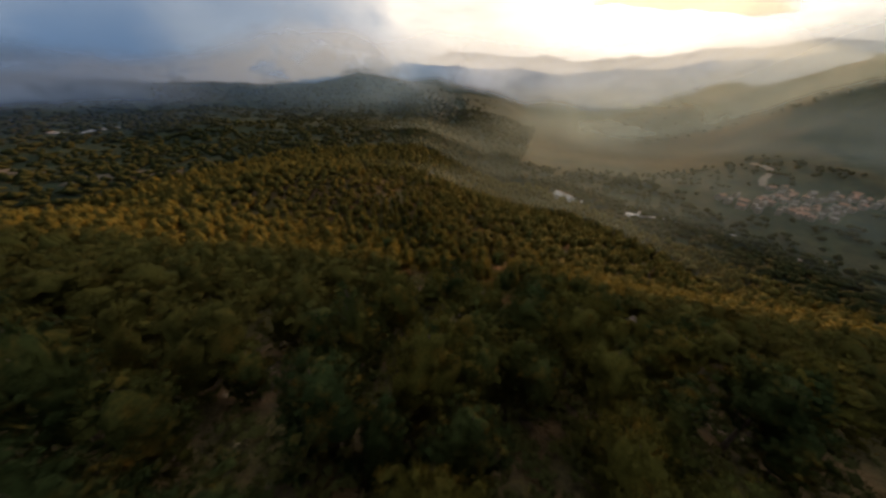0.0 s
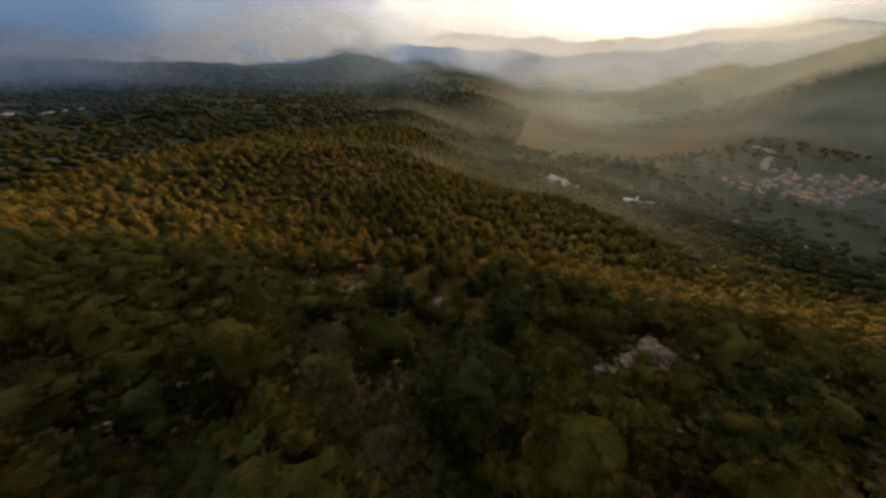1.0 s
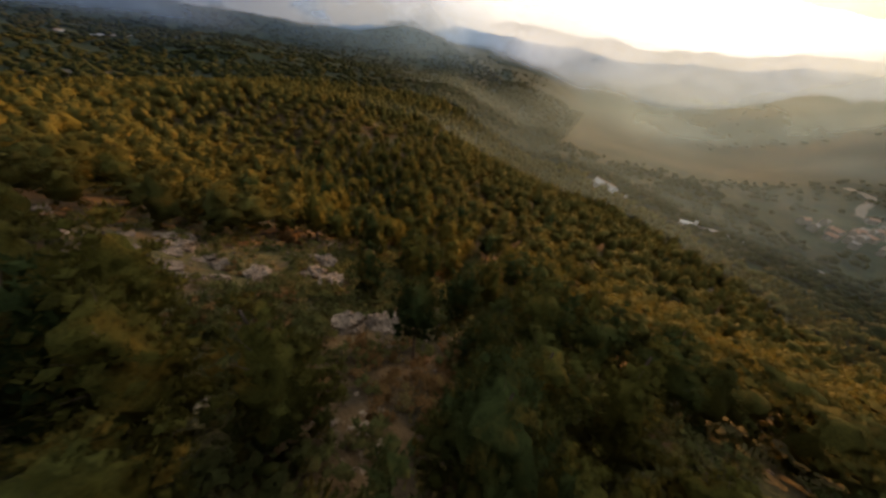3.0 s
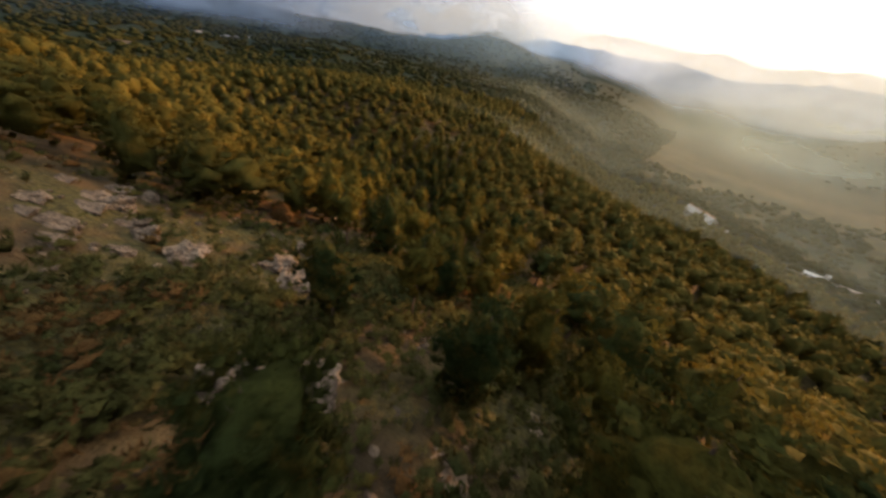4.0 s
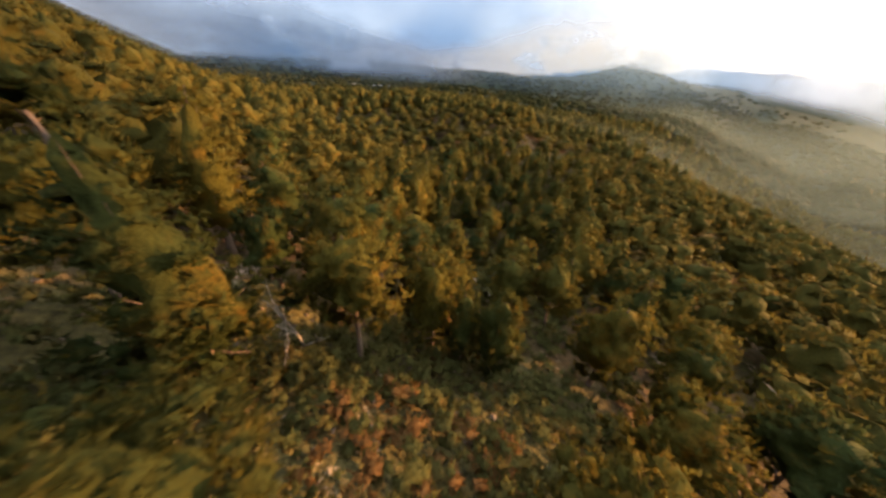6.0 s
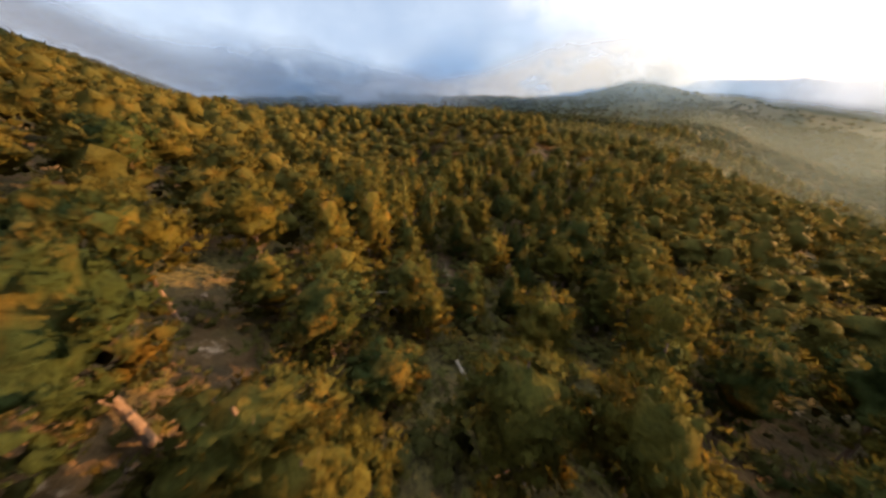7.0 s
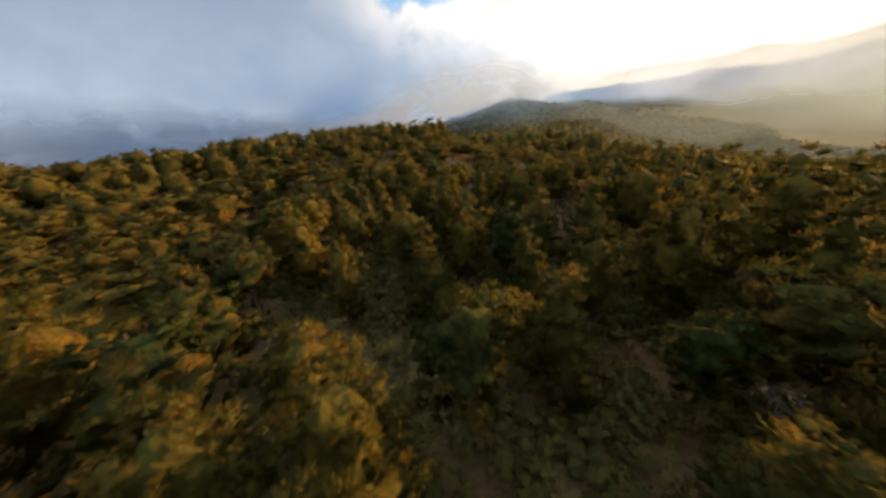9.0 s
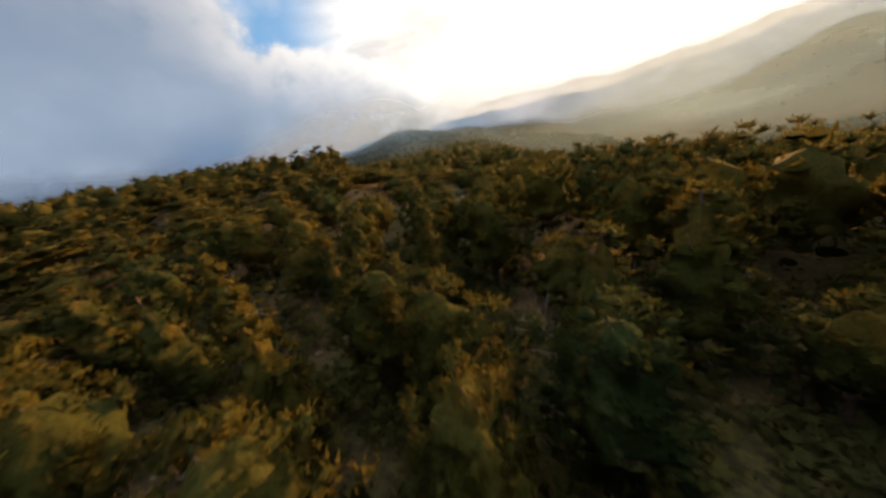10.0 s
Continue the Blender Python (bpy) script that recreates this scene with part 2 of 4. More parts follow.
def height(x, y):
    x, y = np.asarray(x, float), np.asarray(y, float)
    far = np.hypot(x, y)
    az = np.degrees(np.arctan2(x, np.maximum(y, -1e9)))
    slope = 0.6 * soft(92 - (y + 0.15 * np.minimum(x, 0)), 10)
    slope = 170 * (1 - np.exp(-slope / 170 * (1 + 0.25 * slope / 170)))
    z = -6 + slope
    z = z - 64 * (1 - np.exp(-0.235 * soft(x - 17, 9) / 64))
    z = z - 3 / (1 + np.exp(-(y - 195) / 14)) / (1 + np.exp(-(x - 45) / 18))
    z = z + 9.8 * bell(x, -84, 52) * bell(y, 184, 36)
    z = z + 2.6 * bell(x, -56, 24) * bell(y, 166, 22)
    z = z - 6 / (1 + np.exp(-(y - 152) / 10)) / (1 + np.exp(-(x + 4) / 8))
    z = z + 8.2 * bell(x, -108, 50) * bell(y, 126, 40)
    z = z - 12 / (1 + np.exp(-(y - 205) / 12)) / (1 + np.exp(-(x - 5) / 12)) * (1 - step(x, 60, 100))
    z = z + 10 * bell(x, 400, 130) * bell(y, 330, 120)
    z = z + bumps(x, y, 17.0, 3) * 0.9 * step(far, 5, 40) + bumps(x, y, 5.5, 5) * 0.35
    z = z + bumps(x, y, 150.0, 8) * 9 * step(far, 200, 420)
    # deep valley on the sunny side
    z = z - 22 * step(far, 260, 1000) / (1 + np.exp(-(az - 14) / 5.0)) * (1 - step(az, 36, 52))
    # broad mountain ahead that ends in a cliff
    top = 30 + 55 * bell(az, -12.5, 6.5) - 15 * step(az, -6, 13) + 10 * bell(az, -40, 14)
    mesa = step(far, 720, 1430) * (1 - step(far, 1900, 2500)) / (1 + np.exp((az - 13.4) / 0.55)) * step(az, -100, -60)
    z = z + (top + 14) * mesa + mesa * bumps(x, y, 210.0, 11, 4) * 16
    # wooded hills across the valley
    for a, d, across, deep, high in ((41, 1600, 250, 480, 158), (54.5, 1300, 190, 400, 160), (66, 1100, 260, 400, 165), (27, 2500, 420, 260, 110), (18, 2050, 260, 200, 50)):
        t = np.radians(az - a)
        z = z + high * bell(far * np.sin(t), 0, across) * bell(far * np.cos(t), d, deep) * (np.cos(t) > 0) * (1 + 0.22 * bumps(x, y, 160.0, 14, 4))
    # far chain
    crest = 262 + 45 * bumps(az * 10, 0 * az, 90.0, 21, 4) + 90 * bell(az, 46, 9) + 25 * bell(az, 2, 5)
    z = z + (crest + 100) * bell(far, 3700, 560) * step(az, -9, 3) * (1 - step(az, 75, 100)) * (1 + 0.1 * bumps(x, y, 330.0, 25, 4))
    return z


def ground_at(x, y):
    return float(height(np.array([x]), np.array([y]))[0])


def make_mesh(name, verts, faces, mat, smooth=True, normals=None):
    """A mesh from arrays of places and of triangles or quads; foliage brings the normals of its rounded masses."""
    verts, faces = np.asarray(verts, np.float32), np.asarray(faces, np.int32)
    k = faces.shape[1]
    mesh = bpy.data.meshes.new(name)
    mesh.vertices.add(len(verts))
    mesh.vertices.foreach_set("co", verts.ravel())
    mesh.loops.add(faces.size)
    mesh.loops.foreach_set("vertex_index", faces.ravel())
    mesh.polygons.add(len(faces))
    mesh.polygons.foreach_set("loop_start", np.arange(0, faces.size, k, dtype=np.int32))
    mesh.polygons.foreach_set("use_smooth", np.full(len(faces), smooth))
    mesh.materials.append(mat)
    mesh.update(calc_edges=True)
    if normals is not None:
        mesh.normals_split_custom_set_from_vertices(np.asarray(normals, np.float32))
    return mesh


def part(name, mesh, parent, label=""):
    ob = new(name, mesh)
    ob.parent = parent
    return tagged(ob, label)


def sheet_faces(nu, nv):
    a = (np.arange(nv - 1)[:, None] * nu + np.arange(nu - 1)).ravel()
    return np.stack([a, a + 1, a + nu + 1, a + nu], 1)


def spread(lo, hi, pitch, far_lo, far_hi, growth):
    mid = list(np.arange(lo, hi + pitch, pitch))
    p, v = pitch, mid[-1]
    while v < far_hi:
        p *= growth
        v += p
        mid.append(v)
    p, v = pitch, mid[0]
    while v > far_lo:
        p *= growth
        v -= p
        mid.insert(0, v)
    return np.array(mid)


XS = spread(-80, 90, 1.8, -4700, 4700, 1.05)
YS = spread(-10, 190, 1.8, -2500, 4700, 1.05)
gx, gy = np.meshgrid(XS, YS)
ground = new("ground", make_mesh("ground", np.stack([gx.ravel(), gy.ravel(), height(gx, gy).ravel()], 1), sheet_faces(len(XS), len(YS)), GROUND))
tagged(ground, "steep Mediterranean hillside of litter, dry grass and limestone running out to far mountains", "ground", kind="structure")


# ---------- mist, haze sheets and cloud banks lying on the land ---
# sun-side, shade-side and distance haze, put into the sheets' own colour
SUNWARD_TINT, SHADE_SIDE_TINT, DISTANCE_TINT = (0.33, 0.46, 0.50), (0.16, 0.30, 0.52), (0.42, 0.60, 0.90)


def bank(name, label, mat, middle, radius, az_from, az_to, rise, soft_edge=8.0, crest=None):
    """A standing bank of mist round a point, from the ground up; crest: how its height runs along it."""
    azs = np.arange(az_from, az_to + 0.01, 1.0)
    ups = np.linspace(-0.06, 1.0, 26) * rise
    t, up = np.meshgrid(np.radians(azs), ups)
    r = radius * (1 + 0.03 * np.sin(np.degrees(t) * 0.07 + radius))
    x, y = middle[0] + r * np.sin(t), middle[1] + r * np.cos(t)
    base = height(x, y)
    mesh = make_mesh(name, np.stack([x.ravel(), y.ravel(), (base + up).ravel()], 1), sheet_faces(len(azs), len(ups)), mat)
    mesh.attributes.new("lift", "FLOAT", "POINT").data.foreach_set("value", (up if crest is None else up / crest(np.degrees(t))).ravel().astype(np.float32))
    deg = np.degrees(t)
    ends = step(deg, az_from, az_from + soft_edge) * (1 - step(deg, az_to - soft_edge, az_to))
    mesh.attributes.new("edge", "FLOAT", "POINT").data.foreach_set("value", ends.ravel().astype(np.float32))
    return tagged(new(name, mesh), label, "mist", kind="stuff")


VALLEY_MIST = "thin evening mist and tinted distance haze in sheets over the wooded valley"
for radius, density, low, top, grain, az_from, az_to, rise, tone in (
        # nearest sheet: an added veil that brightens the backlit wood
        (130, 0.12, 5, 44, 60, -36, 100, 60, SUNWARD_TINT),
        (230, 0.13, 10, 58, 90, -24, 100, 90, SUNWARD_TINT),
        (330, 0.18, 18, 70, 90, -30, 104, 110, SUNWARD_TINT),
        (520, 0.42, 30, 120, 130, 2, 96, 180, SUNWARD_TINT),
        (850, 0.62, 30, 230, 200, 8, 96, 330, SUNWARD_TINT),
        (700, 0.34, 60, 190, 420, -62, 8, 260, SHADE_SIDE_TINT),
        (430, 0.26, 45, 100, 200, -112, 6, 150, SHADE_SIDE_TINT),
        (1750, 0.74, 60, 400, 330, -6, 88, 480, DISTANCE_TINT),
        (2900, 0.97, 80, 520, 600, -30, 88, 640, DISTANCE_TINT)):
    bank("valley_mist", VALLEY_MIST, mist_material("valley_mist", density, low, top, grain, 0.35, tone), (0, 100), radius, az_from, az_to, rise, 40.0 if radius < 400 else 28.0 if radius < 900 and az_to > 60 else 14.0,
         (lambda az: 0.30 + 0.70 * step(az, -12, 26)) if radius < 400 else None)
CLOUD = mist_material("hill_cloud", 1.25, 16, 190, 120, 0.22, (0.33, 0.46, 0.66), 0.35)
bank("cloud_bank", "heavy grey-blue cloud bank resting on the dark mountain plateau", CLOUD, (0, 0), 1210, -125, 0, 330, 16.0,
     lambda az: 0.42 + 0.36 * np.sin(az * 0.085 + 0.6) ** 2 + 0.40 * step(az, -34, -22) * (1 - step(az, -16, -1)) + 0.25 * (1 - step(az, -70, -45)))

LOW_CLOUD = mist_material("low_cloud", 1.15, 52, 190, 110, 0.32, (0.29, 0.41, 0.61), 0.35)
bank("cloud_bank", "grey-blue cloud bank sinking onto the wooded plain", LOW_CLOUD, (0, 0), 880, -125, -30, 330, 22.0,
     lambda az: 0.34 + 0.30 * np.sin(az * 0.11 + 0.2) ** 2 + 0.25 * (1 - step(az, -70, -45)))


def streak_cloud():
    """A flat bar of cloud that hangs before the low sun."""
    us, vs = np.linspace(-1, 1, 60), np.linspace(0, 1, 14)
    u, v = np.meshgrid(us, vs)
    az = SUN_AZ + u * radians(12)
    tilt = 2000 + 60 * np.sin(3 * u)
    z = 2000 * math.tan(SUN_EL) + 2 - 40 * u + 90 * v * (1 - 0.55 * u * u) + 5 * np.sin(7 * u) + 3 * np.sin(17 * u)
    mesh = make_mesh("streak_cloud", np.stack([(tilt * np.sin(az)).ravel(), (tilt * np.cos(az)).ravel(), z.ravel()], 1), sheet_faces(60, 14), STREAK)
    mesh.attributes.new("lift", "FLOAT", "POINT").data.foreach_set("value", (v * 90).ravel().astype(np.float32))
    ends = step(1 - np.abs(u), 0.0, 0.25)
    mesh.attributes.new("edge", "FLOAT", "POINT").data.foreach_set("value", ends.ravel().astype(np.float32))
    return tagged(new("streak_cloud", mesh), "grey bar of cloud drifting before the low sun", "cloud", kind="stuff")


STREAK = mist_material("streak_cloud", 3.0, 14, 240, 90, 0.25, (0.80, 0.84, 0.90))
streak_cloud()
# ---------- where rock breaks out ----------
# x, y, width
UPPER_ROCKS = [(1.9, 30.4, 5.6), (0.8, 29.6, 2.4), (32.3, 32.7, 6.0), (44.5, 35.6, 5.6), (27.0, 30.2, 4.6), (39.0, 34.0, 3.6), (-11.1, 25.8, 2.6), (23.0, 29.2, 3.4), (-15.2, 36.6, 4.2), (-3.2, 41.8, 1.6), (-24.0, 52.1, 2.6), (-12.0, 35.0, 2.0)]
LEDGE_ROCKS = [(7.7, 47.5, 3.5), (10.0, 48.9, 4.2), (-0.9, 57.2, 3.2), (1.5, 56.1, 4.2), (-1.6, 56.2, 1.7), (-3.4, 62.0, 3.2), (-1.2, 61.4, 3.4), (-3.8, 52.8, 3.8), (-12.3, 54.0, 2.8), (-7.5, 52.8, 3.0), (-9.6, 53.6, 2.0), (14.8, 60.0, 0.9), (17.3, 59.2, 1.6),
               (2.7, 55.5, 1.1), (-15.2, 57.1, 2.1), (16.2, 65.3, 2.6), (18.4, 65.0, 1.5), (-4.9, 76.1, 1.7), (-4.1, 75.4, 1.0), (-5.6, 86.1, 1.1)]
GLADE_ROCKS = [(-45.9, 135.1, 2.6), (-47.1, 142.5, 3.0), (-29.2, 139.8, 1.6), (-41.9, 132.9, 1.8), (-44.0, 133.6, 1.5), (-7.0, 77.5, 1.2), (8.0, 70.5, 1.4), (12.5, 55.0, 1.2), (5.2, 62.0, 1.0)]
SLABS = [(-12.0, 52.4, 3.6), (-9.4, 50.2, 3.0), (-14.6, 53.6, 3.2), (-7.6, 49.2, 2.6), (-11.0, 49.6, 2.4), (-16.8, 56.2, 3.0), (-13.4, 50.6, 2.8), (-6.0, 50.8, 2.2), (-18.0, 53.8, 2.6), (-9.8, 53.0, 2.0)]
BARE_ROCK = [r for r in UPPER_ROCKS + LEDGE_ROCKS + SLABS if r[2] > 1.9]


# ---------- trees ----------
def ico(level):
    bm = bmesh.new()
    bmesh.ops.create_icosphere(bm, subdivisions=level, radius=1.0)
    bm.verts.index_update()
    v = np.array([p.co[:] for p in bm.verts])
    f = np.array([[p.index for p in face.verts] for face in bm.faces])
    bm.free()
    return v, f


OCTA = (np.array([(1.0, 0, 0), (-1, 0, 0), (0, 1, 0), (0, -1, 0), (0, 0, 1), (0, 0, -1)]),
        np.array([(0, 2, 4), (2, 1, 4), (1, 3, 4), (3, 0, 4), (2, 0, 5), (1, 2, 5), (3, 1, 5), (0, 3, 5)]))


def unit(v):
    return v / np.maximum(np.linalg.norm(v, axis=-1, keepdims=True), 1e-6)


def tube(points, radii, sides):
    """A tapered bent stem."""
    verts, faces = [], []
    for i, (p, r) in enumerate(zip(points, radii)):
        along = unit(np.subtract(points[min(i + 1, len(points) - 1)], points[max(i - 1, 0)]))
        a = unit(np.cross(along, (0.31, 0.95, 0.05)))
        b = np.cross(along, a)
        for k in range(sides):
            t = 2 * math.pi * k / sides
            verts.append(np.asarray(p) + r * (math.cos(t) * a + math.sin(t) * b))
    for i in range(len(points) - 1):
        for k in range(sides):
            q, w = i * sides + k, i * sides + (k + 1) % sides
            faces += [(q, w, w + sides), (q, w + sides, q + sides)]
    return np.array(verts), np.array(faces)


def join(pieces):
    """One set of places, faces and, where there are any, normals."""
    start, faces = 0, []
    for piece in pieces:
        faces.append(piece[1] + start)
        start += len(piece[0])
    out = [np.concatenate([p[0] for p in pieces]), np.concatenate(faces)]
    return tuple(out + [np.concatenate([p[2] for p in pieces])] if len(pieces[0]) > 2 else out)


SPAN = {"umbrella": (0.40, 0.97), "cone": (0.08, 0.96), "round": (0.16, 0.98)}


def reach_at(shape, h):
    """How far a crown of that shape reaches from its stem, at h from its foot to its top."""
    if shape == "cone":
        return math.sqrt(1.0 - h) ** 1.25 * (0.50 + 0.50 * min(1.0, h / 0.14))
    if shape == "umbrella":
        return math.sqrt(max(0.0, 1 - h ** 2.2)) * (0.15 + 0.85 * min(1.0, h / 0.22))
    return math.sqrt(max(0.0, 1 - (max(0.0, h - 0.26) / 0.74) ** 2)) * (0.35 + 0.65 * min(1.0, h / 0.26))


def limb_ends(rng, shape, tall, wide, count):
    """Where the limbs of a crown end, and how thick the foliage is there."""
    low, high = SPAN[shape]
    out = []
    for i in range(count):
        h = (i + rng.uniform(0.1, 0.9)) / count
        a, r = i * 2.39996 + rng.uniform(-0.5, 0.5), wide * reach_at(shape, h) * rng.uniform(0.55, 0.9)
        out.append((r * math.cos(a), r * math.sin(a), tall * (low + (high - low) * h), 0.3 * wide))
    return out


def crown_shell(rng, shape, tall, wide, around, tiers):
    """The body of one crown: boughs that swell and fall back into shaded pockets."""
    low, high = SPAN[shape]
    off, turn = Vector(rng.uniform(-40, 40, 3)), rng.uniform(0, 6.28, 3)
    verts = []
    for k in range(tiers + 1):
        h = k / tiers
        for i in range(around):
            a = 2 * math.pi * (i + 0.5 * (k % 2)) / around
            r = wide * max(0.02, reach_at(shape, h)) * (1 + 0.16 * math.sin(2 * a + turn[0] + 3 * h) + 0.12 * math.sin(3 * a + turn[1] - 5 * h))
            p = Vector((r * math.cos(a), r * math.sin(a), tall * (low + (high - low) * h)))
            bough = noise.noise(Vector((p.x * 0.75, p.y * 0.75, p.z * 1.1)) + off)
            tuft = noise.noise(p * 2.2 + off)
            pocket = noise.noise(p * 0.85 - off)
            swell = 1 + 0.42 * bough + 0.20 * tuft
            if pocket < -0.18:
                swell *= max(0.35, 1 + 2.0 * (pocket + 0.18))
            verts.append((p.x * swell, p.y * swell, p.z + 0.45 * bough * min(1.0, wide / 2) + 0.2 * tuft))
    v = np.array(verts)
    faces = []
    for k in range(tiers):
        for i in range(around):
            a, b = k * around + i, k * around + (i + 1) % around
            faces += [(a, b, b + around), (a, b + around, a + around)] if k % 2 else [(a, b, a + around), (b, b + around, a + around)]
    f = np.array(faces)
    cross = np.cross(v[f[:, 1]] - v[f[:, 0]], v[f[:, 2]] - v[f[:, 0]])
    nrm = np.zeros_like(v)
    for c in range(3):
        np.add.at(nrm, f[:, c], cross)
    heart = v.mean(axis=0)
    nrm = unit(unit(nrm) + 0.45 * unit(v - heart))
    return v, f, nrm


def pads_on(rng, shell, count, size):
    """Clumps of foliage spread over the body of a crown: centre, size and the way each faces."""
    v, f, nrm = shell
    area = np.linalg.norm(np.cross(v[f[:, 1]] - v[f[:, 0]], v[f[:, 2]] - v[f[:, 0]]), axis=1)
    pick = rng.choice(len(f), count, p=area / area.sum())
    w = rng.dirichlet((1, 1, 1), count)[:, :, None]
    at, out = (v[f[pick]] * w).sum(1), unit((nrm[f[pick]] * w).sum(1))
    axis = np.stack([0 * at[:, 0], 0 * at[:, 0], at[:, 2]], 1)
    at = axis + (at - axis) * rng.uniform(0.55, 1.04, (count, 1)) ** 0.7
    return [(p[0], p[1], p[2], size * rng.uniform(0.65, 1.3), o) for p, o in zip(at, out)]


def crown_mesh(rng, pads, tufts, blades, length, flat=0.80, core=0.56, slim=0.20):
    """Clumps of needles: a dense knot on each twig end, bristling with upturned shoots."""
    base, faces = OCTA
    pieces = []
    for x, y, z, size, facing in pads:
        middle, girth = np.array((x, y, z)), np.array((size, size, size * flat))
        v = base * core * (1 + 0.20 * rng.standard_normal((len(base), 1)).clip(-1.6, 1.6)) * girth + middle
        pieces.append((v, faces, unit(0.45 * base + 0.80 * facing)))
        d = rng.standard_normal((tufts, 3)) + 0.7 * facing
        d[:, 2] = d[:, 2] * 0.8 + 0.30
        d = unit(d)
        root = d * girth * rng.uniform(core - 0.14, 1.08, (tufts, 1)) + middle
        root, d = np.repeat(root, blades, 0), np.repeat(d, blades, 0)
        way = unit(0.8 * d + (0, 0, 0.50) + rng.standard_normal(d.shape) * 0.45)
        ln = length * rng.uniform(0.55, 1.25, (len(way), 1))
        side = unit(np.cross(way, rng.standard_normal(way.shape))) * ln * slim
        out = unit(0.45 * d + 0.80 * facing + rng.standard_normal(d.shape) * 0.18)
        turn = np.sign((np.cross(side, way) * out).sum(1, keepdims=True))
        side = side * np.where(turn == 0, 1, turn)
        v = np.stack([root - way * ln * 0.35 + side, root + way * ln * 0.9, root - way * ln * 0.35 - side], 1).reshape(-1, 3)
        pieces.append((v, np.arange(3 * len(way)).reshape(-1, 3), np.repeat(out, 3, 0)))
    return join(pieces)


def trunk_mesh(rng, pads, tall, girth, lean, sides=7):
    axis = []
    for i in range(7):
        s = i / 6
        axis.append((lean[0] * s * s + 0.10 * math.sin(5 * s + lean[1] * 9), lean[1] * s * s + 0.10 * math.cos(4 * s), tall * 0.90 * s - 0.35 * (i == 0)))
    pieces = [tube(axis, [girth * (1.25 if i == 0 else 1.0) * (1 - 0.83 * i / 6) for i in range(7)], sides)]
    for x, y, z, size in pads[::4]:
        s = min(0.93, max(0.2, (z - size * 0.9) / tall * 0.92))
        i = int(s * 6)
        root = np.array(axis[i]) * (1 - (s * 6 - i)) + np.array(axis[min(6, i + 1)]) * (s * 6 - i)
        end = np.array((x, y, z - size * 0.1))
        middle = root * 0.5 + end * 0.5 + (0, 0, -0.10 * np.linalg.norm(end - root))
        r = girth * 0.36 * (1.1 - s)
        pieces.append(tube([root, middle, end], [r, r * 0.7, r * 0.25], 3))
    return join(pieces)


def pine_kind(seed, shape, tall, wide, around, tiers, pads, size, tufts, blades, length, slim=0.20):
    rng = np.random.default_rng(seed)
    shell = crown_shell(rng, shape, tall, wide, around, tiers)
    clumps = crown_mesh(rng, pads_on(rng, shell, pads, size), tufts, blades, length, slim=slim)
    body, middle = (0.70, 0.80) if pads < 30 else (0.60, 0.72), shell[0].mean(axis=0)
    crown = join([(middle + (shell[0] - middle) * (body[0], body[0], body[1]), shell[1], shell[2]), clumps])
    lean = rng.uniform(-0.6, 0.6, 2)
    bend = (np.maximum(crown[0][:, 2:3], 0) / tall) ** 2
    crown = crown[0] + bend * (lean[0], lean[1], 0), crown[1], crown[2]
    limbs = [(x + lean[0] * (z / tall) ** 2, y + lean[1] * (z / tall) ** 2, z, r) for x, y, z, r in limb_ends(rng, shape, tall, wide, 64)]
    return crown, trunk_mesh(rng, limbs, tall, 0.018 * tall + 0.03, lean), tall, wide


CLOSE_KINDS = [pine_kind(11, "round", 9.0, 2.5, 20, 14, 185, 0.44, 25, 2, 0.18, 0.18), pine_kind(12, "umbrella", 8.8, 3.0, 20, 12, 185, 0.48, 25, 2, 0.19, 0.18), pine_kind(13, "cone", 10.0, 2.4, 18, 16, 185, 0.42, 25, 2, 0.17, 0.18)]
NEAR_KINDS = [pine_kind(11, "round", 9.0, 2.5, 18, 13, 122, 0.49, 16, 2, 0.23), pine_kind(12, "umbrella", 8.8, 3.0, 20, 11, 122, 0.53, 16, 2, 0.24), pine_kind(13, "cone", 10.0, 2.4, 17, 14, 122, 0.47, 16, 2, 0.22),
              pine_kind(14, "round", 8.2, 2.3, 18, 13, 112, 0.47, 16, 2, 0.22), pine_kind(15, "cone", 9.0, 2.1, 17, 14, 112, 0.44, 16, 2, 0.21), pine_kind(16, "umbrella", 8.0, 2.9, 20, 11, 120, 0.51, 16, 2, 0.24)]
MID_KINDS = [pine_kind(21, "round", 9.0, 2.5, 14, 10, 80, 0.56, 17, 1, 0.33), pine_kind(22, "cone", 10.0, 2.3, 13, 11, 80, 0.54, 17, 1, 0.32), pine_kind(23, "umbrella", 8.6, 2.8, 14, 9, 80, 0.60, 17, 1, 0.34), pine_kind(24, "round", 8.0, 2.2, 14, 10, 74, 0.54, 17, 1, 0.32)]
